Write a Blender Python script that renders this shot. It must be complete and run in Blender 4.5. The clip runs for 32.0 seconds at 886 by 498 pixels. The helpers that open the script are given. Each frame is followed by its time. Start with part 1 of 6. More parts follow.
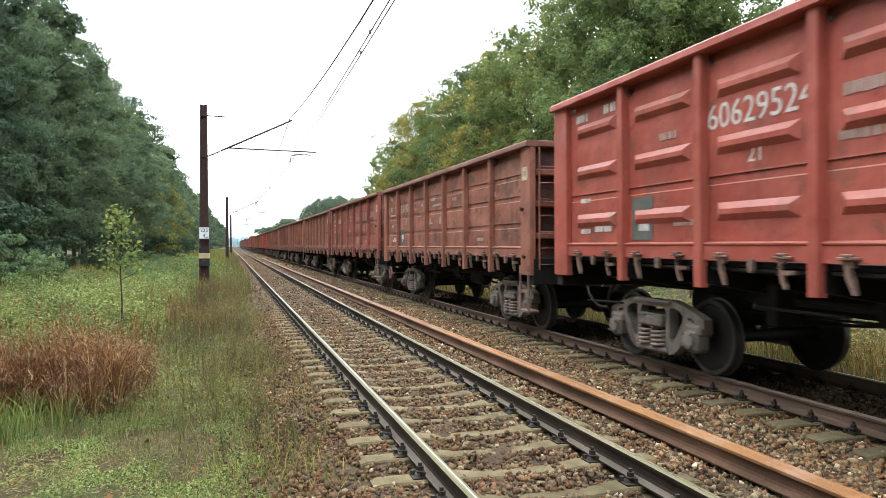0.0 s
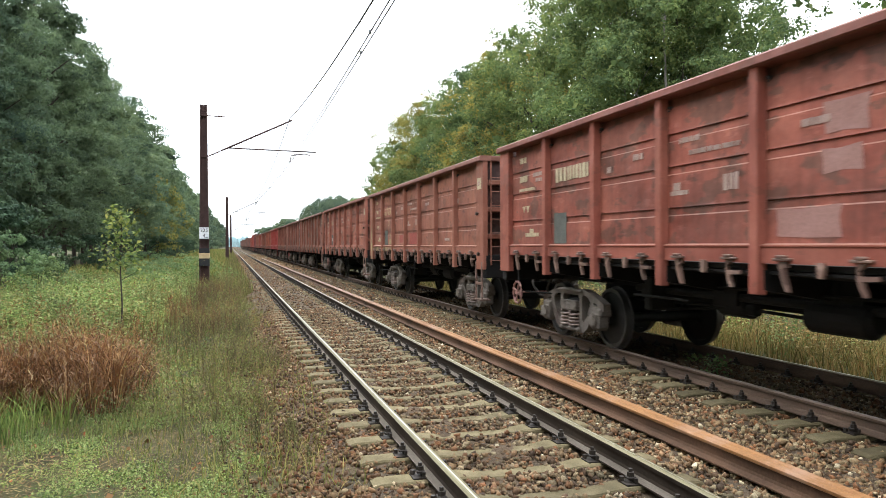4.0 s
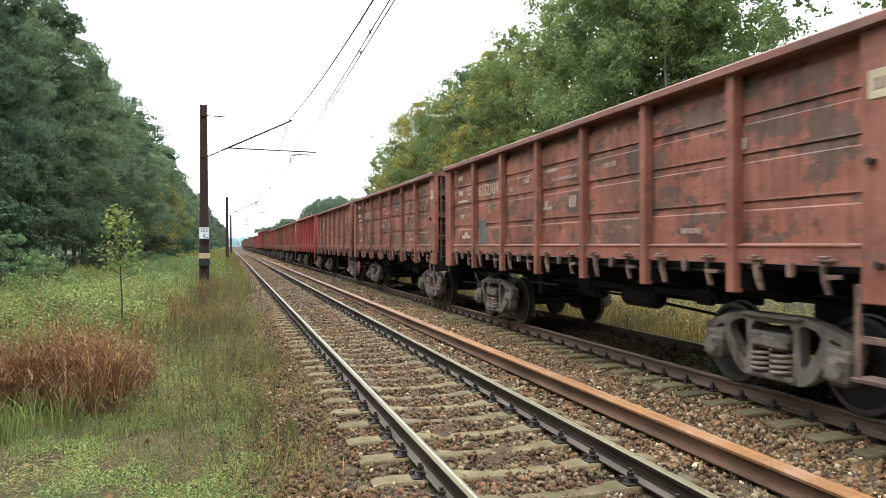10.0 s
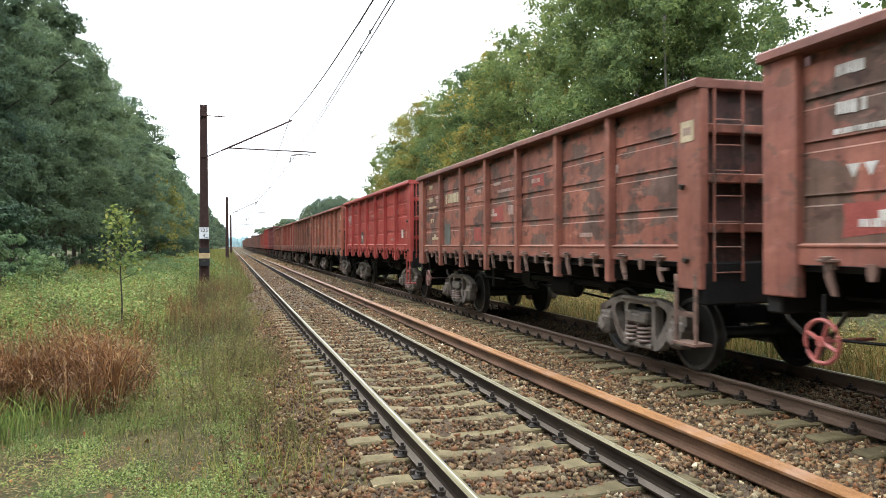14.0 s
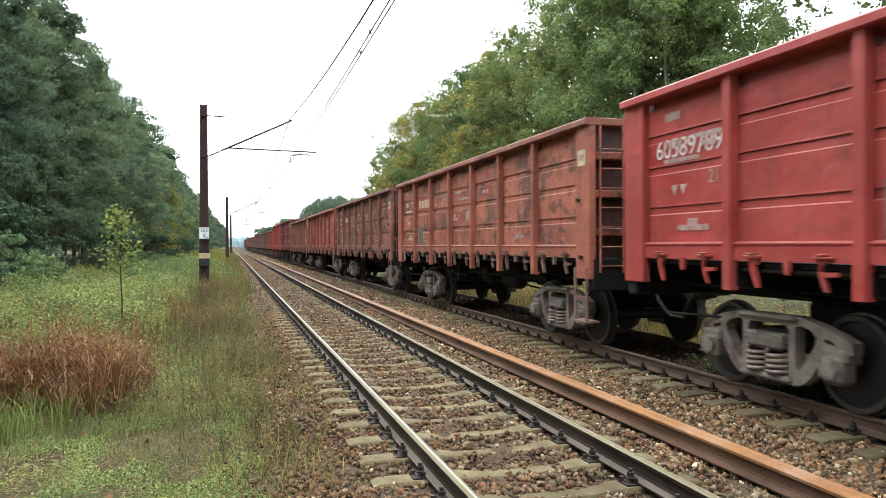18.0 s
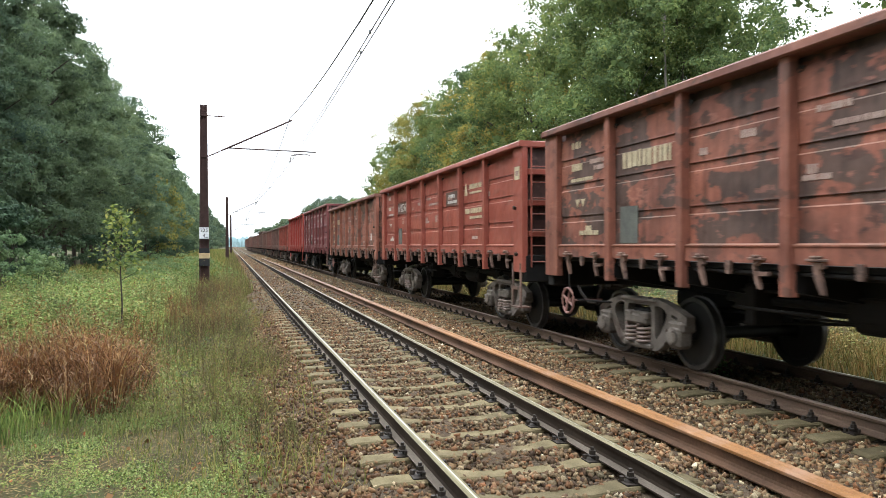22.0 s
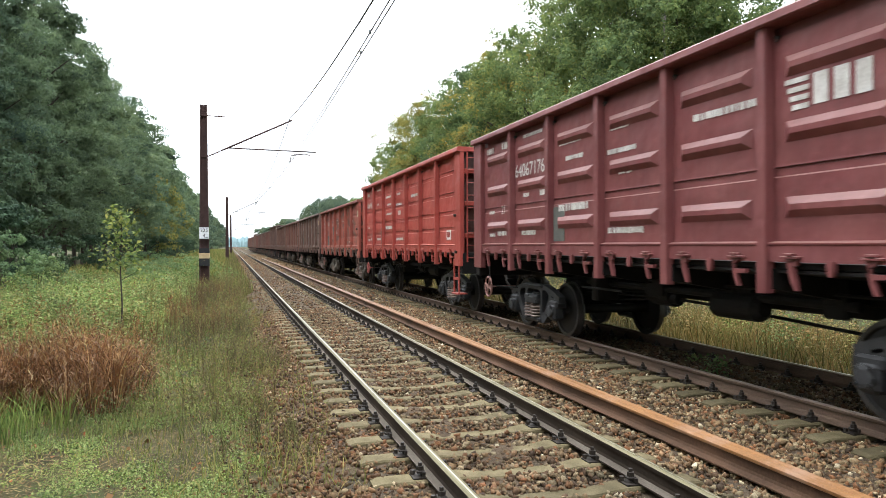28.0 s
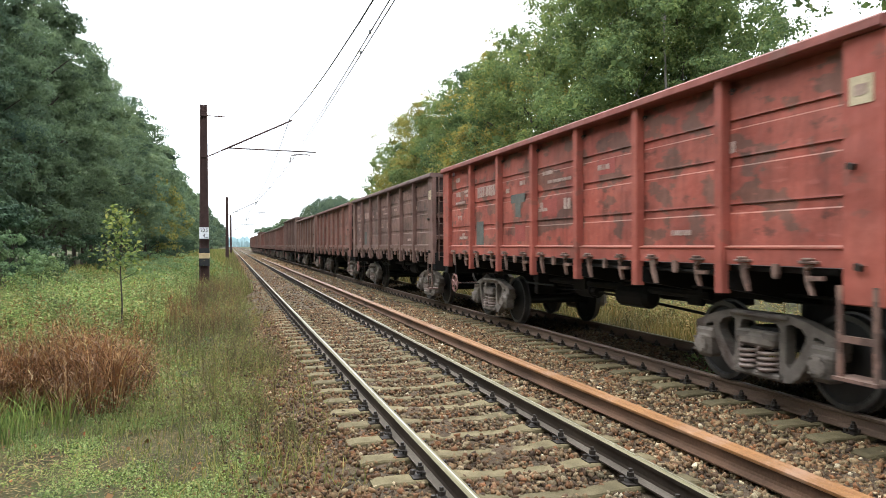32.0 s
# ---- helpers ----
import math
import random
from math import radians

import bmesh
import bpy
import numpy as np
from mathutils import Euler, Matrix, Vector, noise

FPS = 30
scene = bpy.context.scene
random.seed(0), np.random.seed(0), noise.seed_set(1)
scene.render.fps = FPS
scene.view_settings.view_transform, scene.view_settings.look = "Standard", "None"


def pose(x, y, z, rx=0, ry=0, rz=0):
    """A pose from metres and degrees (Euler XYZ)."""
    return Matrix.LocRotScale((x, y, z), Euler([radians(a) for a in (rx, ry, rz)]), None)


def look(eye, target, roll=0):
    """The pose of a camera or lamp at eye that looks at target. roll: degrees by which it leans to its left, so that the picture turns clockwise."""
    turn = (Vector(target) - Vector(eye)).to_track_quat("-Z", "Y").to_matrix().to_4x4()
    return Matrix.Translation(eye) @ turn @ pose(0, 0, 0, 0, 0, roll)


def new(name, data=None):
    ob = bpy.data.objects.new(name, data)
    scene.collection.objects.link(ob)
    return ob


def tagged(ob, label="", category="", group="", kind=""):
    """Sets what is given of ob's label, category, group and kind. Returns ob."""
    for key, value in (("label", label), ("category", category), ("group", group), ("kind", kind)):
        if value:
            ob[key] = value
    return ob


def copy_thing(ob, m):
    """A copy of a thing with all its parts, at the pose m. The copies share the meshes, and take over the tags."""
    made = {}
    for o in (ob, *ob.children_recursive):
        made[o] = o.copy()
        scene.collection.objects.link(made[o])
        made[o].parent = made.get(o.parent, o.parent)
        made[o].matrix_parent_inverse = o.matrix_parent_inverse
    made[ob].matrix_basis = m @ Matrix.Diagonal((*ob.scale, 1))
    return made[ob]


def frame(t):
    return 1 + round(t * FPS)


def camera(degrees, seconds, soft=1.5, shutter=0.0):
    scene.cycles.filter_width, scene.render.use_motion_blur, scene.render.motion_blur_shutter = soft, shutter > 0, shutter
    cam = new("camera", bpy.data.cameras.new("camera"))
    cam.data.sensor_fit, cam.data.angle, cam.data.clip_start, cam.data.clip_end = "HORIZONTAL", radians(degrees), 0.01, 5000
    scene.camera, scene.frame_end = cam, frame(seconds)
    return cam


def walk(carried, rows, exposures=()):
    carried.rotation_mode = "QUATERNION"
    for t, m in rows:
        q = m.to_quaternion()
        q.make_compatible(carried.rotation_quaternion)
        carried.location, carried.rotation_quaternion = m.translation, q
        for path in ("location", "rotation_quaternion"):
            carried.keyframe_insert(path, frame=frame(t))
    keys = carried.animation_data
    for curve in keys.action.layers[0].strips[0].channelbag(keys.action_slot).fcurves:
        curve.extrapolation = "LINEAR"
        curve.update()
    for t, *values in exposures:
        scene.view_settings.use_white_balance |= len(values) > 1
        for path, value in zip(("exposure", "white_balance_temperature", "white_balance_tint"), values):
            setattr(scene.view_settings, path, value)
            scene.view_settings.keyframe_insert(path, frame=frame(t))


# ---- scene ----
# camera: stands still beside the track, looking along it
cam = camera(61.86, 32.0, soft=0.9, shutter=0.28)
EYE = (0.0, 0.0, 1.6525)
YAW, PITCH = radians(16.109), radians(-0.355)
AIM = (math.sin(YAW) * 10, math.cos(YAW) * 10, EYE[2] + math.tan(PITCH) * 10)
walk(cam, [(0.0, look(EYE, AIM, -0.228)), (32.0, look(EYE, AIM, -0.228))], exposures=[(0.0, 0.0, 6180, 10), (32.0, 0.0, 6180, 10)])

# overcast daylight: a pale sky and a very soft sun behind the clouds
world = bpy.data.worlds.new("overcast_sky")
scene.world = world
world.use_nodes = True
wn, wl = world.node_tree.nodes, world.node_tree.links
sky = wn.new("ShaderNodeTexSky")
sky.sky_type, sky.sun_disc = "NISHITA", False
sky.sun_elevation, sky.sun_rotation = radians(45), radians(308)
veil = wn.new("ShaderNodeMix")
veil.data_type = "RGBA"
veil.inputs[0].default_value = 0.88
rise = wn.new("ShaderNodeSeparateXYZ")
wl.new(wn.new("ShaderNodeTexCoord").outputs["Generated"], rise.inputs[0])
cloud = wn.new("ShaderNodeValToRGB")
cloud.color_ramp.elements[0].position, cloud.color_ramp.elements[0].color = 0.0, (8.3, 8.6, 8.9, 1)
cloud.color_ramp.elements[1].position, cloud.color_ramp.elements[1].color = 1.0, (44.0, 44.5, 45.0, 1)
wl.new(rise.outputs[2], cloud.inputs[0])
# the cloud is thinner towards the hidden sun, ahead along the line
glow = wn.new("ShaderNodeMapRange")
glow.inputs[1].default_value, glow.inputs[2].default_value, glow.inputs[3].default_value, glow.inputs[4].default_value = -1.0, 1.0, 0.72, 1.2
wl.new(rise.outputs[1], glow.inputs[0])
bright = wn.new("ShaderNodeVectorMath")
bright.operation = "SCALE"
wl.new(cloud.outputs[0], bright.inputs[0])
wl.new(glow.outputs[0], bright.inputs[3])
wl.new(bright.outputs[0], veil.inputs[7])
wl.new(sky.outputs[0], veil.inputs[6])
wl.new(veil.outputs[2], wn["Background"].inputs[0])
wn["Background"].inputs[1].default_value = 0.157
sun = new("sun", bpy.data.lights.new("sun", "SUN"))
sun.data.energy, sun.data.angle, sun.data.color = 0.95, radians(25), (1.0, 0.97, 0.92)
sun.matrix_world = look((-28, 22, 36), (0, 0, 0))


# ---- materials ----
def mat(name):
    m = bpy.data.materials.new(name)
    m.use_nodes = True
    return m, m.node_tree.nodes, m.node_tree.links, m.node_tree.nodes["Principled BSDF"]


def ramp(nodes, stops):
    r = nodes.new("ShaderNodeValToRGB")
    e = r.color_ramp.elements
    while len(e) < len(stops):
        e.new(0.5)
    for el, (p, c) in zip(e, stops):
        el.position, el.color = p, (*c, 1) if len(c) == 3 else c
    return r


def noise_node(nodes, links, scale, detail=6, rough=0.6, stretch=None, coords="Object"):
    n = nodes.new("ShaderNodeTexNoise")
    n.inputs["Scale"].default_value, n.inputs["Detail"].default_value = scale, detail
    n.inputs["Roughness"].default_value = rough
    tc = nodes.new("ShaderNodeTexCoord")
    if stretch:
        mp = nodes.new("ShaderNodeMapping")
        mp.inputs["Scale"].default_value = stretch
        links.new(tc.outputs[coords], mp.inputs[0])
        links.new(mp.outputs[0], n.inputs["Vector"])
    else:
        links.new(tc.outputs[coords], n.inputs["Vector"])
    return n


def mixc(nodes, links, fac, a, b, blend="MIX"):
    x = nodes.new("ShaderNodeMix")
    x.data_type, x.blend_type = "RGBA", blend
    for sock, v in ((x.inputs[0], fac), (x.inputs[6], a), (x.inputs[7], b)):
        if isinstance(v, (int, float)):
            sock.default_value = v
        elif isinstance(v, tuple):
            sock.default_value = (*v, 1)
        else:
            links.new(v, sock)
    return x.outputs[2]


def bump(nodes, links, bsdf, height, strength, distance):
    b = nodes.new("ShaderNodeBump")
    b.inputs["Strength"].default_value, b.inputs["Distance"].default_value = strength, distance
    links.new(height, b.inputs["Height"])
    links.new(b.outputs[0], bsdf.inputs["Normal"])


def surface(name, lo, hi, scale=8.0, rough=0.8, metal=0.0, grain=60.0, bumpy=0.3, depth=0.004, stain=None, stretch=None, island=0.0, per_object=0.0):
    """Two-scale mottled surface: broad tone, grain and fine relief."""
    m, n, l, b = mat(name)
    big = noise_node(n, l, scale, 5, 0.6, stretch)
    r = ramp(n, [(0.3, lo), (0.7, hi)])
    l.new(big.outputs[0], r.inputs[0])
    col = r.outputs[0]
    fine = noise_node(n, l, grain, 4, 0.7)
    g = ramp(n, [(0.25, (0.72, 0.72, 0.72)), (0.75, (1.2, 1.2, 1.2))])
    l.new(fine.outputs[0], g.inputs[0])
    col = mixc(n, l, 1.0, col, g.outputs[0], "MULTIPLY")
    if stain:
        s = noise_node(n, l, scale * 0.37, 7, 0.72)
        sr = ramp(n, [(0.52, (0, 0, 0)), (0.66, (1, 1, 1))])
        l.new(s.outputs[0], sr.inputs[0])
        col = mixc(n, l, sr.outputs[0], col, stain)
    if island or per_object:
        if island:
            src = n.new("ShaderNodeNewGeometry").outputs["Random Per Island"]
        else:
            src = n.new("ShaderNodeObjectInfo").outputs["Random"]
        k = island or per_object
        v = ramp(n, [(0.0, (1 - k,) * 3), (1.0, (1 + k,) * 3)])
        l.new(src, v.inputs[0])
        col = mixc(n, l, 1.0, col, v.outputs[0], "MULTIPLY")
    l.new(col, b.inputs["Base Color"])
    b.inputs["Roughness"].default_value, b.inputs["Metallic"].default_value = rough, metal
    b.inputs["Specular IOR Level"].default_value = 0.12 if rough > 0.82 else 0.4
    bump(n, l, b, fine.outputs[0], bumpy, depth)
    return m


def wagon_paint(name, base, worn, dark, wear, grime=0.35, seed=0.0, gloss=0.55):
    """Faded red-lead paint with patches, rust and vertical dirt runs."""
    m, n, l, b = mat(name)
    tc = n.new("ShaderNodeTexCoord")
    mp = n.new("ShaderNodeMapping")
    mp.inputs["Location"].default_value = (seed * 3.1, seed * 7.3, seed * 1.7)
    l.new(tc.outputs["Object"], mp.inputs[0])
    oi = n.new("ShaderNodeObjectInfo")
    off = n.new("ShaderNodeVectorMath")
    off.operation = "MULTIPLY_ADD"
    l.new(oi.outputs["Random"], off.inputs[0])
    off.inputs[1].default_value = (9, 17, 5)
    l.new(mp.outputs[0], off.inputs[2])

    def tex(scale, detail, rough, stretch=(1, 1, 1)):
        q = n.new("ShaderNodeMapping")
        q.inputs["Scale"].default_value = stretch
        l.new(off.outputs[0], q.inputs[0])
        t = n.new("ShaderNodeTexNoise")
        t.inputs["Scale"].default_value, t.inputs["Detail"].default_value, t.inputs["Roughness"].default_value = scale, detail, rough
        l.new(q.outputs[0], t.inputs["Vector"])
        return t.outputs[0]

    fade = ramp(n, [(0.3, base), (0.75, worn)])
    l.new(tex(1.1, 6, 0.6), fade.inputs[0])
    col = fade.outputs[0]
    patch = ramp(n, [(0.61 - wear * 0.19, (0, 0, 0)), (0.625 - wear * 0.18, (1, 1, 1))])
    l.new(tex(2.4 - wear * 0.9, 7, 0.55, (1, 0.8, 1.4)), patch.inputs[0])
    pm = n.new("ShaderNodeMath")
    pm.operation = "MULTIPLY"
    pm.inputs[1].default_value = min(0.9, wear * 4.0, 0.35 + wear)
    l.new(patch.outputs[0], pm.inputs[0])
    col = mixc(n, l, pm.outputs[0], col, dark)
    chips = ramp(n, [(0.62 - 0.06 * wear, (0, 0, 0)), (0.67 - 0.06 * wear, (1, 1, 1))])
    l.new(tex(3.4, 6, 0.58, (1, 0.7, 1.2)), chips.inputs[0])
    cm = n.new("ShaderNodeMath")
    cm.operation = "MULTIPLY"
    cm.inputs[1].default_value = min(0.85, wear * 3.0, 0.3 + wear * 0.9)
    l.new(chips.outputs[0], cm.inputs[0])
    col = mixc(n, l, cm.outputs[0], col, (0.062, 0.03, 0.024))
    scuffs = ramp(n, [(0.6, (0, 0, 0)), (0.66, (1, 1, 1))])
    l.new(tex(6.0, 6, 0.6, (1, 0.45, 1.3)), scuffs.inputs[0])
    sm = n.new("ShaderNodeMath")
    sm.operation = "MULTIPLY"
    sm.inputs[1].default_value = min(0.6, 0.1 + wear)
    l.new(scuffs.outputs[0], sm.inputs[0])
    col = mixc(n, l, sm.outputs[0], col, tuple(min(1.0, v * 1.25 + 0.03) for v in worn))
    runs = ramp(n, [(0.45, (1, 1, 1)), (0.75, (1 - grime,) * 3)])
    l.new(tex(5.0, 4, 0.6, (1, 1.6, 0.16)), runs.inputs[0])
    col = mixc(n, l, 1.0, col, runs.outputs[0], "MULTIPLY")
    worn_in = min(1.0, 0.25 + wear * 2.5)
    soot = ramp(n, [(0.36, (1 - 0.34 * worn_in,) * 3), (0.6, (1 + 0.16 * worn_in, 1 + 0.14 * worn_in, 1 + 0.1 * worn_in))])
    l.new(tex(1.1, 4, 0.52, (1, 0.8, 1.2)), soot.inputs[0])
    col = mixc(n, l, 1.0, col, soot.outputs[0], "MULTIPLY")
    mottle = ramp(n, [(0.35, (1 - 0.12 * worn_in, 1 - 0.12 * worn_in, 1 - 0.11 * worn_in)), (0.65, (1 + 0.08 * worn_in, 1 + 0.075 * worn_in, 1 + 0.06 * worn_in))])
    l.new(tex(16.0, 4, 0.7), mottle.inputs[0])
    col = mixc(n, l, 1.0, col, mottle.outputs[0], "MULTIPLY")
    dust = ramp(n, [(0.4, (0, 0, 0)), (0.8, (1, 1, 1))])
    l.new(tex(1.6, 5, 0.6), dust.inputs[0])
    dm = n.new("ShaderNodeMath")
    dm.operation = "MULTIPLY"
    dm.inputs[1].default_value = 0.14 * worn_in
    l.new(dust.outputs[0], dm.inputs[0])
    col = mixc(n, l, dm.outputs[0], col, (0.3, 0.2, 0.15))
    up = n.new("ShaderNodeSeparateXYZ")
    l.new(tc.outputs["Normal"], up.inputs[0])
    lie = ramp(n, [(0.25, (0, 0, 0)), (0.75, (0.22, 0.22, 0.22))])
    l.new(up.outputs[2], lie.inputs[0])
    col = mixc(n, l, lie.outputs[0], col, (0.4, 0.3, 0.24))
    l.new(col, b.inputs["Base Color"])
    b.inputs["Roughness"].default_value = gloss
    b.inputs["Specular IOR Level"].default_value = 0.35
    both = n.new("ShaderNodeMath")
    both.operation = "MULTIPLY_ADD"
    l.new(tex(1.9, 2, 0.5, (1, 0.8, 1.2)), both.inputs[0])
    both.inputs[1].default_value = 6.0
    l.new(tex(5.0, 3, 0.5), both.inputs[2])
    bump(n, l, b, both.outputs[0], 0.5, 0.013)
    return m


def leaf_mat(name, shades, rough=0.6, thru=0.25, spread=1.0, broad=0.35):
    m, n, l, b = mat(name)
    geo = n.new("ShaderNodeNewGeometry")
    mean = [sum(c[j] for c in shades) / len(shades) for j in range(3)]
    shades = [tuple(m + (v - m) * spread for v, m in zip(c, mean)) for c in shades]
    r = ramp(n, [(i / max(1, len(shades) - 1), c) for i, c in enumerate(shades)])
    l.new(geo.outputs["Random Per Island"], r.inputs[0])
    big = noise_node(n, l, broad, 3, 0.6)
    v = ramp(n, [(0.3, (0.6, 0.64, 0.68)), (0.7, (1.34, 1.28, 1.02))])
    l.new(big.outputs[0], v.inputs[0])
    oi = n.new("ShaderNodeObjectInfo")
    ov = ramp(n, [(0.0, (0.8, 0.86, 0.9)), (1.0, (1.2, 1.12, 1.0))])
    l.new(oi.outputs["Random"], ov.inputs[0])
    col = mixc(n, l, 1.0, r.outputs[0], v.outputs[0], "MULTIPLY")
    col = mixc(n, l, 1.0, col, ov.outputs[0], "MULTIPLY")
    l.new(col, b.inputs["Base Color"])
    b.inputs["Roughness"].default_value = rough
    b.inputs["Specular IOR Level"].default_value = 0.14
    tr = n.new("ShaderNodeBsdfTranslucent")
    l.new(col, tr.inputs[0])
    mx = n.new("ShaderNodeMixShader")
    mx.inputs[0].default_value = thru
    l.new(b.outputs[0], mx.inputs[1])
    l.new(tr.outputs[0], mx.inputs[2])
    l.new(mx.outputs[0], n["Material Output"].inputs[0])
    return m


M = {}
M["soil"] = surface("soil", (0.034, 0.033, 0.014), (0.078, 0.068, 0.031), 1.6, 0.95, grain=25, bumpy=0.8, depth=0.03, stain=(0.055, 0.075, 0.026))
M["ballast"] = surface("ballast_bed", (0.06, 0.042, 0.027), (0.125, 0.09, 0.058), 2.5, 0.95, grain=22, bumpy=1.0, depth=0.05, stain=(0.06, 0.05, 0.035))
def stone_mat():
    """Mixed crushed rock: each stone takes its own tone, with grain and dust."""
    m, n, l, b = mat("ballast_stone")
    r = ramp(n, [(0.0, (0.06, 0.042, 0.03)), (0.18, (0.12, 0.08, 0.05)), (0.34, (0.225, 0.112, 0.056)), (0.48, (0.125, 0.108, 0.07)), (0.62, (0.19, 0.15, 0.095)), (0.78, (0.25, 0.16, 0.092)), (0.92, (0.27, 0.225, 0.145)), (0.975, (0.34, 0.29, 0.2)), (1.0, (0.58, 0.54, 0.42))])
    l.new(n.new("ShaderNodeNewGeometry").outputs["Random Per Island"], r.inputs[0])
    f = noise_node(n, l, 55, 5, 0.7)
    g = ramp(n, [(0.3, (0.52, 0.52, 0.52)), (0.7, (1.12, 1.1, 1.06))])
    l.new(f.outputs[0], g.inputs[0])
    big = noise_node(n, l, 0.8, 4, 0.6)
    d = ramp(n, [(0.35, (0.75, 0.76, 0.7)), (0.65, (1.15, 1.08, 1.0))])
    l.new(big.outputs[0], d.inputs[0])
    col = mixc(n, l, 1.0, mixc(n, l, 1.0, r.outputs[0], g.outputs[0], "MULTIPLY"), d.outputs[0], "MULTIPLY")
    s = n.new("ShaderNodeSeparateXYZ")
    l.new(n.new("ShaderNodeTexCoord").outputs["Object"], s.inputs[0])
    # newer stone between the tracks; darkened under the train to paint in its shade
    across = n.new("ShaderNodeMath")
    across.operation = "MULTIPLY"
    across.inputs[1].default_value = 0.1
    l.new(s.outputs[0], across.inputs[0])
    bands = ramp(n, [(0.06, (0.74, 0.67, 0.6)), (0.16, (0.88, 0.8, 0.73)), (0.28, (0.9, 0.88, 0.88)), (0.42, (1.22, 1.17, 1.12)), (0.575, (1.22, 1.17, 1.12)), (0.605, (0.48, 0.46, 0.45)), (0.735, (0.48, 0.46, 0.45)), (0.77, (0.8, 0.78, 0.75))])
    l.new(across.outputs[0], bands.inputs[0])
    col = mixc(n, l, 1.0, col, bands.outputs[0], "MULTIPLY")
    l.new(col, b.inputs["Base Color"])
    b.inputs["Roughness"].default_value = 0.85
    b.inputs["Specular IOR Level"].default_value = 0.2
    bump(n, l, b, f.outputs[0], 0.5, 0.006)
    return m


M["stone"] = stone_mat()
M["concrete"] = surface("weathered_concrete", (0.09, 0.074, 0.038), (0.185, 0.152, 0.086), 5.0, 0.92, grain=60, bumpy=0.9, depth=0.006, stain=(0.105, 0.088, 0.05), per_object=0.28)
M["rail_line"] = surface("worn_running_line", (0.32, 0.3, 0.22), (0.5, 0.47, 0.36), 3.0, 0.36, 0.85, 60, 0.05, 0.001, stretch=(1, 0.05, 1))
# dusty foot, painted paler still for the sky light on its upper side
M["rail_foot"] = surface("lit_dusty_rail_foot", (0.085, 0.07, 0.056), (0.17, 0.145, 0.115), 4.0, 0.9, 0.0, 50, 0.3, 0.002, stretch=(1, 0.2, 1))
M["rail_top"] = surface("polished_rail", (0.085, 0.073, 0.034), (0.165, 0.145, 0.07), 3.0, 0.55, 0.35, 60, 0.05, 0.001, stretch=(1, 0.05, 1))
M["rail_side"] = surface("rusty_rail_side", (0.018, 0.013, 0.01), (0.052, 0.038, 0.027), 4.0, 0.9, 0.0, 50, 0.4, 0.002, stretch=(1, 0.2, 1))
M["rail_brown"] = surface("brown_rail_side", (0.06, 0.038, 0.026), (0.13, 0.083, 0.054), 4.0, 0.8, 0.1, 50, 0.4, 0.002, stretch=(1, 0.2, 1))
M["rail_dull"] = surface("dull_rail_top", (0.11, 0.08, 0.06), (0.21, 0.155, 0.12), 3.0, 0.5, 0.4, 60, 0.2, 0.001, stretch=(1, 0.1, 1))
M["rust"] = surface("orange_rust", (0.185, 0.082, 0.024), (0.295, 0.138, 0.043), 3.0, 0.75, 0.0, 45, 0.5, 0.003, stain=(0.27, 0.155, 0.09), stretch=(1, 0.3, 1))


def tan_far_ends(m):
    """The spare rails turn from orange to tan towards their far ends."""
    n, l = m.node_tree.nodes, m.node_tree.links
    b = n["Principled BSDF"]
    fresh = b.inputs["Base Color"].links[0].from_socket
    s = n.new("ShaderNodeSeparateXYZ")
    l.new(n.new("ShaderNodeTexCoord").outputs["Object"], s.inputs[0])
    f = n.new("ShaderNodeMapRange")
    f.inputs[1].default_value, f.inputs[2].default_value = 9.0, 30.0
    l.new(s.outputs[1], f.inputs[0])
    l.new(mixc(n, l, f.outputs[0], fresh, (0.22, 0.145, 0.095)), b.inputs["Base Color"])


tan_far_ends(M["rust"])
M["rust_dark"] = surface("dark_rust", (0.055, 0.034, 0.022), (0.14, 0.08, 0.05), 3.0, 0.85, 0.1, 45, 0.4, 0.002, stretch=(1, 0.3, 1))
M["iron"] = surface("oily_iron", (0.018, 0.014, 0.011), (0.05, 0.039, 0.03), 8.0, 0.6, 0.3, 60, 0.3, 0.002)
# near-black base puts the deep shade below the wagons into the colour
M["under"] = surface("shade_dark_underframe", (0.004, 0.004, 0.004), (0.012, 0.010, 0.009), 3.0, 0.8, 0.1, 40, 0.3, 0.003)
M["cast"] = surface("dusty_cast_steel", (0.095, 0.08, 0.068), (0.22, 0.187, 0.157), 4.0, 0.75, 0.1, 50, 0.4, 0.003, stain=(0.075, 0.05, 0.04), per_object=0.2)
M["cast_black"] = surface("black_cast_steel", (0.02, 0.022, 0.025), (0.06, 0.06, 0.062), 4.0, 0.5, 0.2, 50, 0.4, 0.003)
# wheel colour taken darker than steel, to hold the shade under the wagons
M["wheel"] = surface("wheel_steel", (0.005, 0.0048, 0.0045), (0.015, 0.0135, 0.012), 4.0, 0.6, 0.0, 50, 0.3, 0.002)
M["tread"] = surface("wheel_rim", (0.045, 0.042, 0.04), (0.1, 0.095, 0.09), 4.0, 0.4, 0.6, 50, 0.1, 0.001)
M["white"] = surface("stencil_white", (0.42, 0.39, 0.35), (0.7, 0.68, 0.64), 6.0, 0.8, grain=40, bumpy=0.1)
M["cream"] = surface("stencil_cream", (0.38, 0.31, 0.2), (0.56, 0.47, 0.31), 6.0, 0.8, grain=40, bumpy=0.1)
M["faint"] = surface("faded_stencil", (0.3, 0.2, 0.165), (0.46, 0.34, 0.29), 6.0, 0.8, grain=40, bumpy=0.1)
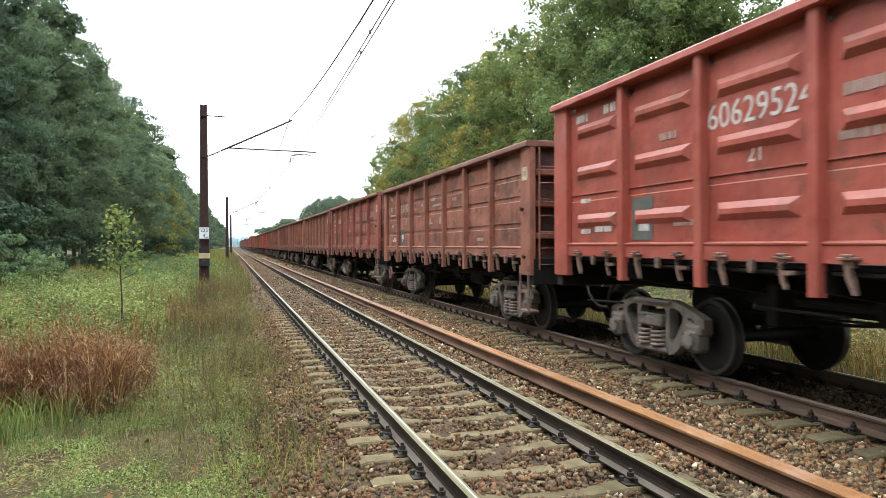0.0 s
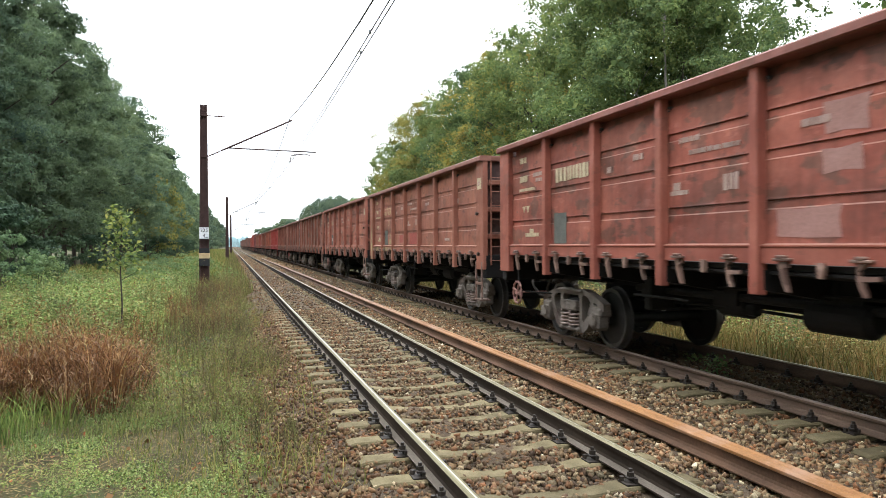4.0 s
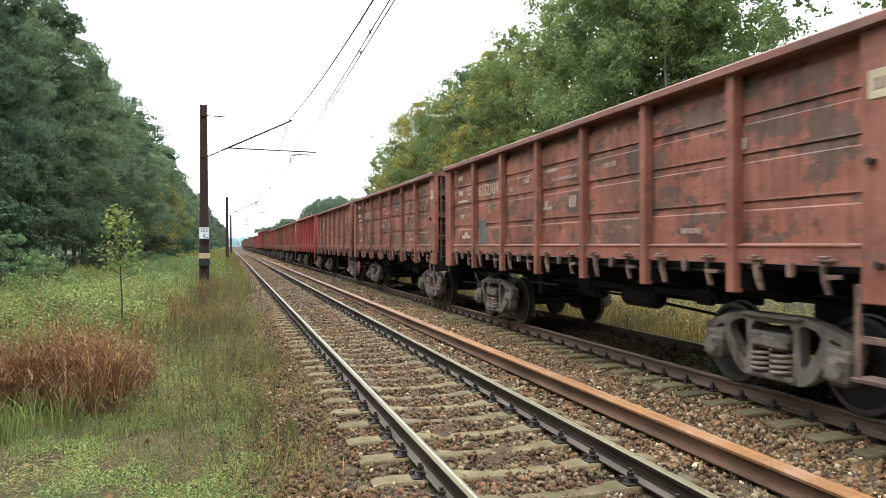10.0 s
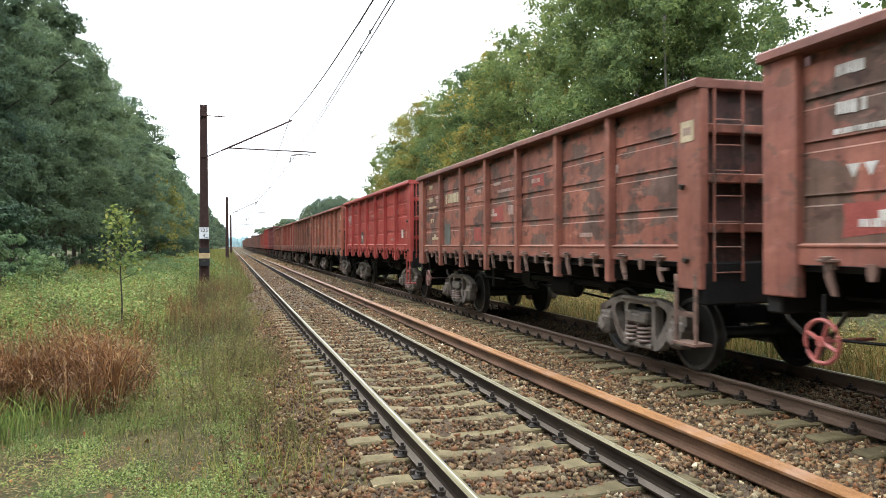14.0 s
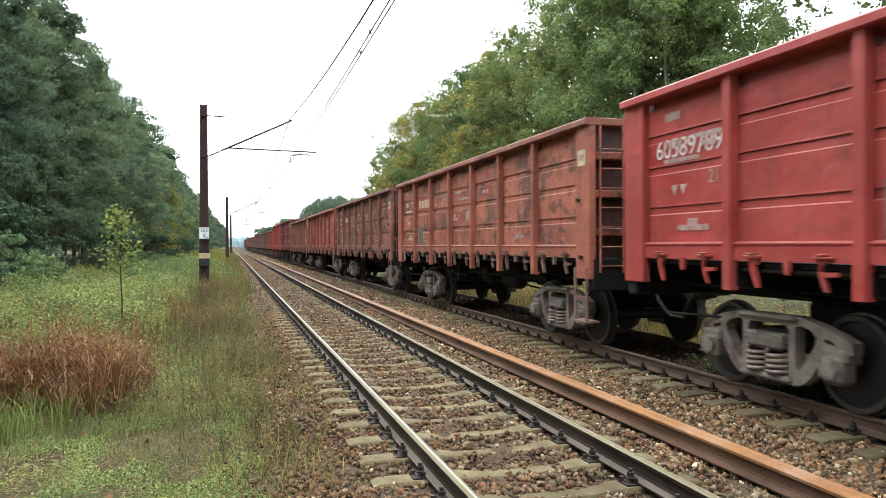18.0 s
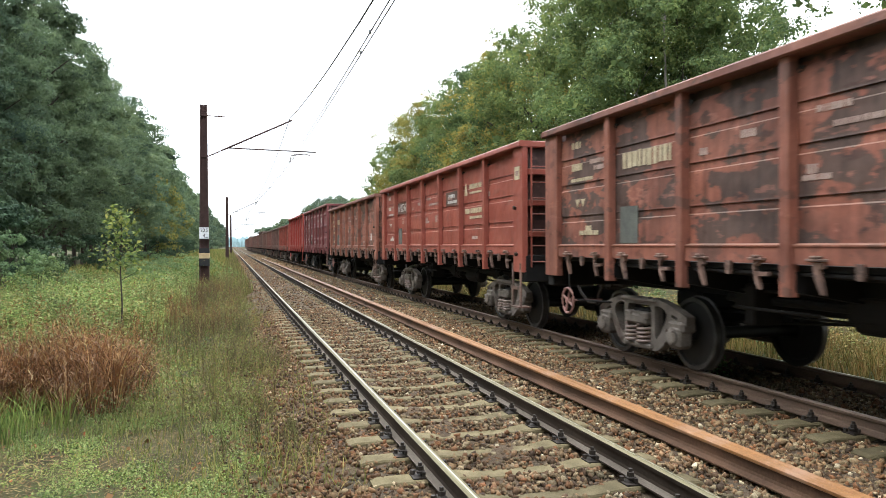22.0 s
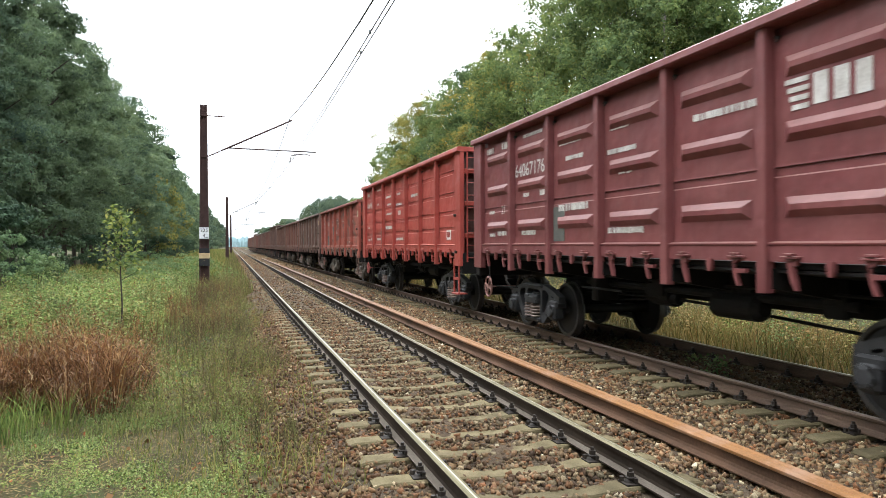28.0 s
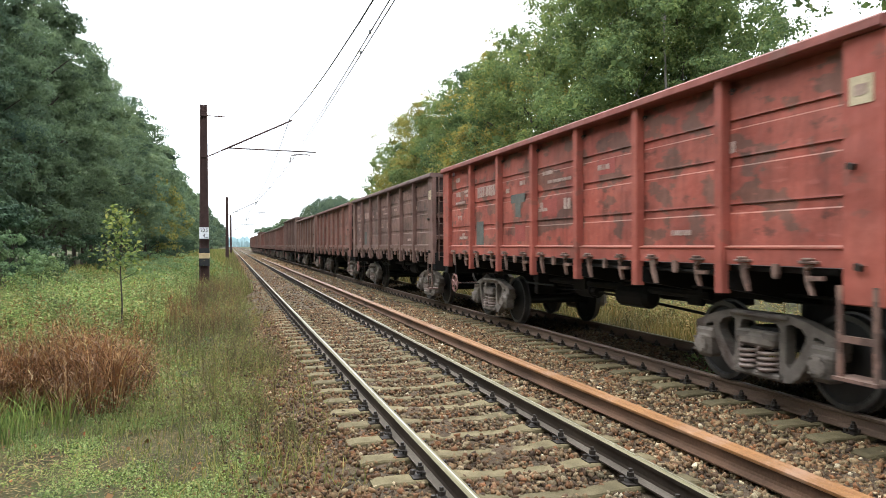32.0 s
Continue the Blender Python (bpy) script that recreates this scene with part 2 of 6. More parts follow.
M["patch"] = surface("grey_patch", (0.075, 0.08, 0.07), (0.14, 0.145, 0.125), 4.0, 0.8, grain=40, bumpy=0.1)
M["patch_red"] = surface("fresh_red_patch", (0.24, 0.05, 0.04), (0.33, 0.08, 0.062), 4.0, 0.7, grain=40, bumpy=0.1)
M["patch_pale"] = surface("faded_pink_patch", (0.27, 0.135, 0.11), (0.36, 0.2, 0.17), 2.0, 0.75, grain=30, bumpy=0.1)
M["mast"] = surface("mast_steel", (0.035, 0.018, 0.016), (0.075, 0.04, 0.034), 3.0, 0.8, 0.1, 40, 0.3, 0.003)
M["sign"] = surface("sign_white", (0.7, 0.72, 0.75), (0.82, 0.84, 0.86), 6.0, 0.5, bumpy=0.05)
M["ink"] = surface("sign_black", (0.01, 0.01, 0.012), (0.02, 0.02, 0.022), 6.0, 0.6, bumpy=0.05)
M["yellow"] = surface("faded_yellow", (0.4, 0.29, 0.15), (0.54, 0.41, 0.235), 6.0, 0.7, bumpy=0.1)
M["wire"] = surface("copper_wire", (0.03, 0.032, 0.034), (0.06, 0.06, 0.06), 6.0, 0.5, 0.6, bumpy=0.05)
M["insulator"] = surface("brown_insulator", (0.05, 0.02, 0.015), (0.09, 0.035, 0.025), 6.0, 0.25, bumpy=0.05)
M["bark"] = surface("bark", (0.035, 0.03, 0.024), (0.1, 0.085, 0.07), 3.0, 0.95, grain=18, bumpy=0.8, depth=0.03, stretch=(1, 1, 0.2))
M["bark_pale"] = surface("pale_bark", (0.13, 0.115, 0.1), (0.26, 0.24, 0.21), 3.0, 0.95, grain=18, bumpy=0.8, depth=0.03, stretch=(1, 1, 0.2))
M["leaf_left"] = leaf_mat("alder_leaf", [(0.06, 0.102, 0.066), (0.1, 0.155, 0.098), (0.145, 0.205, 0.13), (0.205, 0.265, 0.175)], thru=0.55, spread=0.3, broad=0.55)
M["leaf_right"] = leaf_mat("oak_leaf", [(0.07, 0.122, 0.058), (0.112, 0.172, 0.074), (0.168, 0.23, 0.09), (0.275, 0.31, 0.115)], thru=0.45, spread=0.65, broad=0.45)
M["leaf_gold"] = leaf_mat("turning_leaf", [(0.105, 0.15, 0.058), (0.172, 0.205, 0.07), (0.255, 0.245, 0.076), (0.385, 0.285, 0.08)], thru=0.45, spread=0.7, broad=0.45)
# leaf green greyed and blued so distant trees carry haze in their colour
M["leaf_hazed"] = leaf_mat("haze_tinted_leaf", [(0.06, 0.1, 0.075), (0.085, 0.13, 0.095), (0.115, 0.165, 0.115), (0.15, 0.195, 0.135)], thru=0.3, spread=0.5, broad=0.55)
M["leaf_bush"] = leaf_mat("shrub_leaf", [(0.1, 0.165, 0.08), (0.14, 0.225, 0.105), (0.205, 0.3, 0.15), (0.28, 0.36, 0.185)], thru=0.4, spread=0.5, broad=0.55)
M["leaf_thicket"] = leaf_mat("thicket_leaf", [(0.04, 0.07, 0.045), (0.06, 0.1, 0.06), (0.085, 0.135, 0.08)], thru=0.3, spread=0.7)
M["leaf_sap"] = leaf_mat("maple_leaf", [(0.08, 0.13, 0.04), (0.14, 0.2, 0.06), (0.22, 0.27, 0.08), (0.36, 0.37, 0.12)], thru=0.4)
M["meadow"] = leaf_mat("meadow_green", [(0.09, 0.115, 0.028), (0.13, 0.165, 0.044), (0.19, 0.215, 0.066), (0.28, 0.25, 0.1), (0.32, 0.26, 0.12)], thru=0.3)
M["grass"] = leaf_mat("fresh_grass", [(0.1, 0.14, 0.035), (0.18, 0.25, 0.06), (0.28, 0.34, 0.095), (0.4, 0.43, 0.15)], thru=0.35)
M["dead"] = leaf_mat("dead_reed", [(0.055, 0.027, 0.015), (0.13, 0.06, 0.028), (0.21, 0.095, 0.042), (0.25, 0.125, 0.058), (0.42, 0.28, 0.14)], thru=0.2)
M["weed"] = leaf_mat("dry_weed", [(0.09, 0.068, 0.04), (0.15, 0.155, 0.058), (0.185, 0.225, 0.075), (0.24, 0.185, 0.1), (0.14, 0.11, 0.065)], thru=0.3)
M["dry"] = leaf_mat("dry_twig", [(0.055, 0.042, 0.027), (0.11, 0.085, 0.05), (0.14, 0.15, 0.06), (0.18, 0.14, 0.085)], thru=0.15)
M["withered"] = leaf_mat("withered_herb", [(0.06, 0.038, 0.024), (0.115, 0.068, 0.038), (0.17, 0.105, 0.055), (0.21, 0.15, 0.08)], thru=0.2)
M["cover"] = leaf_mat("ground_leaf", [(0.05, 0.068, 0.016), (0.1, 0.145, 0.035), (0.175, 0.24, 0.07), (0.3, 0.37, 0.14), (0.2, 0.17, 0.065)], thru=0.2)
M["litter"] = leaf_mat("fallen_leaf", [(0.07, 0.04, 0.022), (0.14, 0.07, 0.03), (0.2, 0.1, 0.04), (0.3, 0.07, 0.03)], thru=0.1)
M["verge"] = leaf_mat("verge_green", [(0.065, 0.065, 0.025), (0.125, 0.12, 0.045), (0.19, 0.18, 0.07), (0.3, 0.245, 0.12), (0.23, 0.125, 0.055)], thru=0.25)
M["herb"] = leaf_mat("meadow_herb", [(0.07, 0.115, 0.035), (0.115, 0.19, 0.06), (0.18, 0.28, 0.09), (0.3, 0.385, 0.16), (0.28, 0.21, 0.09)], thru=0.35, spread=0.8)
M["thatch"] = leaf_mat("dead_thatch", [(0.05, 0.034, 0.018), (0.11, 0.073, 0.036), (0.18, 0.13, 0.06), (0.27, 0.22, 0.11)], thru=0.1)
M["strip"] = leaf_mat("strip_green", [(0.08, 0.07, 0.03), (0.14, 0.165, 0.05), (0.21, 0.26, 0.08), (0.33, 0.33, 0.15)], thru=0.3)
# pale blue base colour stands in for the haze of distance
M["far"] = surface("haze_tinted_woods", (0.24, 0.35, 0.37), (0.32, 0.44, 0.46), 0.1, 1.0, bumpy=0.0)


# ---- mesh helpers ----
def mesh_of(name, bm, material, smooth=False):
    me = bpy.data.meshes.new(name)
    bmesh.ops.recalc_face_normals(bm, faces=bm.faces[:])
    bm.to_mesh(me)
    bm.free()
    for m in material if isinstance(material, (list, tuple)) else [material]:
        me.materials.append(m)
    if smooth:
        me.polygons.foreach_set("use_smooth", [True] * len(me.polygons))
    return me


def part(name, bm, material, parent, label="", at=None, smooth=False):
    """Links a bmesh (or a ready mesh) as one mesh object under a thing or a part."""
    me = bm if isinstance(bm, bpy.types.Mesh) else mesh_of(name, bm, material, smooth)
    ob = new(name, me)
    ob.parent = parent
    if at is not None:
        ob.matrix_basis = at
    if label:
        tagged(ob, label)
    return ob


def box(bm, x0, x1, y0, y1, z0, z1, bevel=0.0):
    made = bmesh.ops.create_cube(bm, size=1.0)["verts"]
    for v in made:
        v.co = Vector((x0 + (v.co.x + 0.5) * (x1 - x0), y0 + (v.co.y + 0.5) * (y1 - y0), z0 + (v.co.z + 0.5) * (z1 - z0)))
    if bevel:
        edges = list({e for v in made for e in v.link_edges})
        bmesh.ops.bevel(bm, geom=edges, offset=bevel, segments=1, affect="EDGES", profile=0.5)
    return bm


def extrude_profile(bm, pts, a0, a1, axis="y", closed=True, caps=True, mats=None):
    """Sweeps the 2D points along an axis: y takes (x, z) points, x takes (y, z), z takes (x, y)."""
    def place(p, a):
        return {"y": (p[0], a, p[1]), "x": (a, p[0], p[1]), "z": (p[0], p[1], a)}[axis]
    r0 = [bm.verts.new(place(p, a0)) for p in pts]
    r1 = [bm.verts.new(place(p, a1)) for p in pts]
    n = len(pts)
    for i in range(n if closed else n - 1):
        f = bm.faces.new((r0[i], r0[(i + 1) % n], r1[(i + 1) % n], r1[i]))
        if mats:
            f.material_index = mats[i]
    if closed and caps:
        bm.faces.new(r0)
        bm.faces.new(r1[::-1])
    return bm


def plate(bm, outline, holes, x0, x1):
    """A plate cut from (y, z) outlines, with holes through it, between x0 and x1."""
    edges = []
    for loop in [outline, *holes]:
        vs = [bm.verts.new((x0, *p)) for p in loop]
        edges += [bm.edges.new((vs[i], vs[(i + 1) % len(vs)])) for i in range(len(vs))]
    faces = [g for g in bmesh.ops.triangle_fill(bm, use_beauty=True, use_dissolve=False, edges=edges)["geom"] if isinstance(g, bmesh.types.BMFace)]
    moved = bmesh.ops.extrude_face_region(bm, geom=faces)["geom"]
    for g in moved:
        if isinstance(g, bmesh.types.BMVert):
            g.co.x = x1
    return bm


def tube(bm, pts, r, sides=8, ends=True):
    """A round bar along points; r may be a number or one radius a point."""
    pts = [Vector(p) for p in pts]
    rs = r if isinstance(r, (list, tuple)) else [r] * len(pts)
    rings = []
    for i, p in enumerate(pts):
        d = (pts[min(i + 1, len(pts) - 1)] - pts[max(i - 1, 0)]).normalized()
        u = d.cross(Vector((0, 0, 1)) if abs(d.z) < 0.9 else Vector((0, 1, 0))).normalized()
        w = u.cross(d)
        rings.append([bm.verts.new(p + rs[i] * (math.cos(a) * u + math.sin(a) * w)) for a in (2 * math.pi * k / sides for k in range(sides))])
    for a, b in zip(rings, rings[1:]):
        for k in range(sides):
            bm.faces.new((a[k], a[(k + 1) % sides], b[(k + 1) % sides], b[k]))
    if ends:
        bm.faces.new(rings[0][::-1])
        bm.faces.new(rings[-1])
    return bm


def lathe(bm, profile, sides=24, mats=None):
    """Turns (x, r) points about the x axis."""
    rings = [[bm.verts.new((x, r * math.cos(a), r * math.sin(a))) for a in (2 * math.pi * k / sides for k in range(sides))] for x, r in profile]
    for i, (a, b) in enumerate(zip(rings, rings[1:])):
        for k in range(sides):
            f = bm.faces.new((a[k], a[(k + 1) % sides], b[(k + 1) % sides], b[k]))
            if mats:
                f.material_index = mats[i]
    bm.faces.new(rings[0][::-1])
    bm.faces.new(rings[-1])
    return bm


def pieces(name, verts, pattern, materials, smooth=False):
    """One mesh from many alike pieces: verts is (count, corners, 3); pattern lists each piece's quads."""
    n, k, _ = verts.shape
    pat = np.array(pattern, dtype=np.int32)
    me = bpy.data.meshes.new(name)
    me.vertices.add(n * k)
    me.vertices.foreach_set("co", verts.astype(np.float32).ravel())
    loops = (np.arange(n, dtype=np.int32)[:, None, None] * k + pat[None]).ravel()
    me.loops.add(len(loops))
    me.loops.foreach_set("vertex_index", loops)
    count = n * len(pat)
    me.polygons.add(count)
    me.polygons.foreach_set("loop_start", np.arange(count, dtype=np.int32) * pat.shape[1])
    if smooth:
        me.polygons.foreach_set("use_smooth", np.ones(count, dtype=bool))
    me.update(calc_edges=True)
    for m in materials if isinstance(materials, (list, tuple)) else [materials]:
        me.materials.append(m)
    return me


def empty(name, m=None):
    ob = new(name)
    if m is not None:
        ob.matrix_basis = m
    return ob


rng = np.random.default_rng(7)


def unit(v):
    return v / np.maximum(np.linalg.norm(v, axis=-1, keepdims=True), 1e-9)


def leaf_quads(centre, normal, size, slim=0.62):
    """Bent diamond leaves: (n, 4, 3)."""
    n = len(centre)
    nz = unit(normal + rng.normal(0, 0.05, (n, 3)))
    u = unit(np.cross(nz, rng.normal(0, 1, (n, 3))))
    w = np.cross(nz, u)
    s = size[:, None]
    out = np.empty((n, 4, 3))
    out[:, 0] = centre - u * s * 0.5
    out[:, 1] = centre + w * s * 0.5 * slim + nz * s * 0.12
    out[:, 2] = centre + u * s * 0.5 - nz * s * 0.1
    out[:, 3] = centre - w * s * 0.5 * slim + nz * s * 0.12
    return out


QUAD = [(0, 1, 2, 3)]


def blades(base, height, lean, width, turn):
    """Bent tapering blades of two joints: (n, 6, 3)."""
    n = len(base)
    side = np.stack([np.cos(turn), np.sin(turn), np.zeros(n)], 1) * (width / 2)[:, None]
    out = np.empty((n, 6, 3))
    mid = base + lean * 0.35 + np.stack([np.zeros(n), np.zeros(n), height * 0.6], 1)
    tip = base + lean + np.stack([np.zeros(n), np.zeros(n), height], 1)
    out[:, 0], out[:, 1] = base - side, base + side
    out[:, 2], out[:, 3] = mid + side * 0.8, mid - side * 0.8
    out[:, 4], out[:, 5] = tip + side * 0.12, tip - side * 0.12
    return out


BLADE = [(0, 1, 2, 3), (3, 2, 4, 5)]

# ---- ground ----
TRACK_X, TRAIN_X = 2.292, 6.662


def ground_z(x, y):
    """Height of the ground sheet below the rail tops."""
    z = np.interp(x, [-60, -20, -9, -3, 0.2, 0.7, 1.2, 8.6, 9.6, 11, 16, 60], [-0.3, -0.42, -0.48, -0.42, -0.36, -0.33, -0.42, -0.42, -0.36, -0.5, -0.45, -0.3])
    return z + 0.05 * np.sin(x * 0.9 + 1.3 * np.sin(y * 0.23)) * np.clip((np.abs(x - 4.4) - 4) / 3, 0, 1) + 0.04 * np.sin(y * 0.51 + x * 0.4) * np.clip((np.abs(x - 4.4) - 4) / 3, 0, 1)


def build_ground():
    xs = np.concatenate([np.linspace(-1500, -90, 8), np.linspace(-70, -16, 14), np.linspace(-15, 20, 106), np.linspace(24, 80, 12), np.linspace(150, 1500, 7)])
    ys = np.concatenate([np.linspace(-600, -30, 8), np.linspace(-20, 40, 121), np.linspace(43, 140, 34), np.linspace(170, 500, 12), np.linspace(700, 2500, 6)])
    gx, gy = np.meshgrid(xs, ys)
    gz = ground_z(gx, gy)
    w = len(xs)
    me = bpy.data.meshes.new("ground")
    idx = np.arange(gx.size).reshape(gx.shape)
    quads = np.stack([idx[:-1, :-1], idx[:-1, 1:], idx[1:, 1:], idx[1:, :-1]], -1).reshape(-1, 4)
    me.from_pydata(np.stack([gx, gy, gz], -1).reshape(-1, 3).tolist(), [], quads.tolist())
    me.polygons.foreach_set("use_smooth", [True] * len(me.polygons))
    me.materials.append(M["soil"])
    tagged(new("ground", me), "brown-green earth and meadow beside the railway", "ground", kind="structure")


build_ground()


def bed_height(x, y):
    up = 0.032 * np.clip((y - 12) / 25, 0, 1)
    x = x + (0.12 * np.sin(y * 1.7) + 0.08 * np.sin(y * 4.1)) * (x < 1.2)
    return np.interp(x, [0.55, 1.0, 3.6, 3.9, 4.4, 5.2, 5.95, 6.15, 7.2, 7.4, 8.1, 8.9], [-0.40, -0.222, -0.232, -0.225, -0.215, -0.235, -0.235, -0.185, -0.185, -0.235, -0.24, -0.45]) + up


def build_ballast():
    xs = np.linspace(0.55, 8.9, 42)
    ys = np.concatenate([np.arange(-12, 30, 0.3), np.arange(30, 120, 1.5), np.linspace(120, 900, 40)])
    gx, gy = np.meshgrid(xs, ys)
    gz = bed_height(gx, gy) + rng.normal(0, 0.012, gx.shape)
    idx = np.arange(gx.size).reshape(gx.shape)
    quads = np.stack([idx[:-1, :-1], idx[:-1, 1:], idx[1:, 1:], idx[1:, :-1]], -1).reshape(-1, 4)
    me = bpy.data.meshes.new("ballast_bed")
    me.from_pydata(np.stack([gx, gy, gz], -1).reshape(-1, 3).tolist(), [], quads.tolist())
    me.materials.append(M["ballast"])
    tagged(new("ballast_bed", me), "brown crushed-stone ballast bed under both tracks", "ballast", kind="structure")


build_ballast()

STONE = [(0, 3, 2, 1), (4, 5, 6, 7), (0, 1, 5, 4), (1, 2, 6, 5), (2, 3, 7, 6), (3, 0, 4, 7)]
CORNERS = np.array([(-1, -1, -1), (1, -1, -1), (1, 1, -1), (-1, 1, -1), (-1, -1, 1), (1, -1, 1), (1, 1, 1), (-1, 1, 1)], float)


def stones(name, n, x0, x1, y0, y1, lo, hi, label, drop=0.0):
    x = rng.uniform(x0, x1, n)
    y = y0 + (y1 - y0) * rng.uniform(0, 1, n) ** 1.25
    z = np.where((x > 0.55) & (x < 8.9), np.maximum(bed_height(x, y), ground_z(x, y)), ground_z(x, y)) + rng.uniform(-0.002, 0.024, n) - drop
    for rx in (1.538, 3.045, 5.867, 7.457):
        z = np.where(np.abs(x - rx) < 0.1, z - 0.05, z)
    for cx, half, pitch, phase, hw in ((TRACK_X, 1.2, 0.62, 7.52, 0.065), (TRAIN_X, 1.34, 0.54, 6.82, 0.07)):
        on = (np.abs(x - cx) < half) & (np.abs((y - phase + pitch / 2) % pitch - pitch / 2) < hw) & (rng.uniform(0, 1, n) < 0.86) & ~((x > 6.0) & (x < 7.3))
        z = np.where(on, z - 0.12, z)
    size = lo + (hi - lo) * rng.uniform(0, 1, n) ** 1.5
    v = CORNERS[None] * rng.uniform(0.3, 1.0, (n, 8, 3)) * np.stack([rng.uniform(0.7, 1.25, n), rng.uniform(0.6, 1.1, n), rng.uniform(0.45, 0.85, n)], 1)[:, None]
    q = unit(rng.normal(0, 1, (n, 4)))
    a, b, c, d = q.T
    rot = np.stack([1 - 2 * (c * c + d * d), 2 * (b * c - a * d), 2 * (b * d + a * c), 2 * (b * c + a * d), 1 - 2 * (b * b + d * d), 2 * (c * d - a * b), 2 * (b * d - a * c), 2 * (c * d + a * b), 1 - 2 * (b * b + c * c)], 1).reshape(n, 3, 3)
    v = np.einsum("nij,nkj->nki", rot, v) * (size / 2)[:, None, None] + np.stack([x, y, z], 1)[:, None]
    tagged(new(name, pieces(name, v, STONE, M["stone"])), label, "ballast", kind="stuff")


stones("ballast_stones", 70000, 0.45, 8.7, 2.6, 21, 0.026, 0.08, "loose brown and grey crushed ballast stones")
stones("far_ballast_stones", 10000, 0.5, 8.7, 20, 55, 0.05, 0.10, "brown crushed ballast stones further along")
stones("distant_ballast_stones", 9000, 0.6, 8.6, 55, 150, 0.1, 0.2, "brown crushed ballast stones far along the line")
stones("near_ballast_stones", 15000, 0.45, 8.7, -9, 2.6, 0.035, 0.085, "brown ballast stones beside the viewer")
stones("strewn_stones", 4200, -0.1, 1.0, 4.0, 20, 0.025, 0.065, "stray ballast stones among the weeds")

# ---- tracks ----
RAIL = [(-0.075, 0), (0.075, 0), (0.075, 0.012), (0.02, 0.03), (0.0085, 0.05), (0.0085, 0.12), (0.034, 0.135), (0.036, 0.158), (0.02, 0.17), (0.006, 0.172), (-0.006, 0.172), (-0.02, 0.17), (-0.036, 0.158), (-0.034, 0.135), (-0.0085, 0.12), (-0.0085, 0.05), (-0.02, 0.03), (-0.075, 0.012)]
# web, head, worn running line, foot
HEAD = [0, 0, 3, 0, 0, 0, 0, 1, 1, 2, 1, 1, 0, 0, 0, 0, 3, 0]


def rail_mesh(name, y0, y1, mats, head=HEAD):
    bm = bmesh.new()
    extrude_profile(bm, RAIL, y0, y1, "y", mats=head)
    return mesh_of(name, bm, mats)


def sleeper_mesh(half, wide, sag):
    """Concrete sleeper, thinner at its middle, with chamfered edges."""
    bm = bmesh.new()
    rings = []
    for x, top, w in ((-half, -0.02, 0.9), (-half + 0.06, 0.0, 1.0), (-half * 0.42, 0.0, 1.0), (-half * 0.25, -sag, 0.86), (half * 0.25, -sag, 0.86), (half * 0.42, 0.0, 1.0), (half - 0.06, 0.0, 1.0), (half, -0.02, 0.9)):
        h = wide * w / 2
        rings.append([bm.verts.new((x, yy, top + zz)) for yy, zz in ((-h * 1.15, -0.2), (-h, -0.015), (-h * 0.88, 0), (h * 0.88, 0), (h, -0.015), (h * 1.15, -0.2))])
    for a, b in zip(rings, rings[1:]):
        for k in range(5):
            bm.faces.new((a[k], a[k + 1], b[k + 1], b[k]))
    bm.faces.new(rings[0][::-1])
    bm.faces.new(rings[-1])
    return mesh_of("sleeper", bm, M["concrete"])


def fastening_mesh():
    """Rail chair: ribbed base plate with a clamp and bolt on both sides of the rail."""
    bm = bmesh.new()
    box(bm, -0.17, 0.17, -0.075, 0.075, 0, 0.012)
    for s in (-1, 1):
        box(bm, s * 0.082 - 0.012, s * 0.082 + 0.012, -0.06, 0.06, 0.012, 0.05)
        box(bm, s * 0.1 - 0.035, s * 0.1 + 0.035, -0.035, 0.035, 0.035, 0.055, 0.006)
        tube(bm, [(s * 0.1, 0, 0.05), (s * 0.1, 0, 0.115)], 0.017, 6)
        tube(bm, [(s * 0.1, 0, 0.055), (s * 0.1, 0, 0.088)], 0.03, 6)
        tube(bm, [(s * 0.15, 0.045, 0.01), (s * 0.15, 0.045, 0.045)], 0.02, 6)
    return mesh_of("rail_fastening", bm, M["iron"])


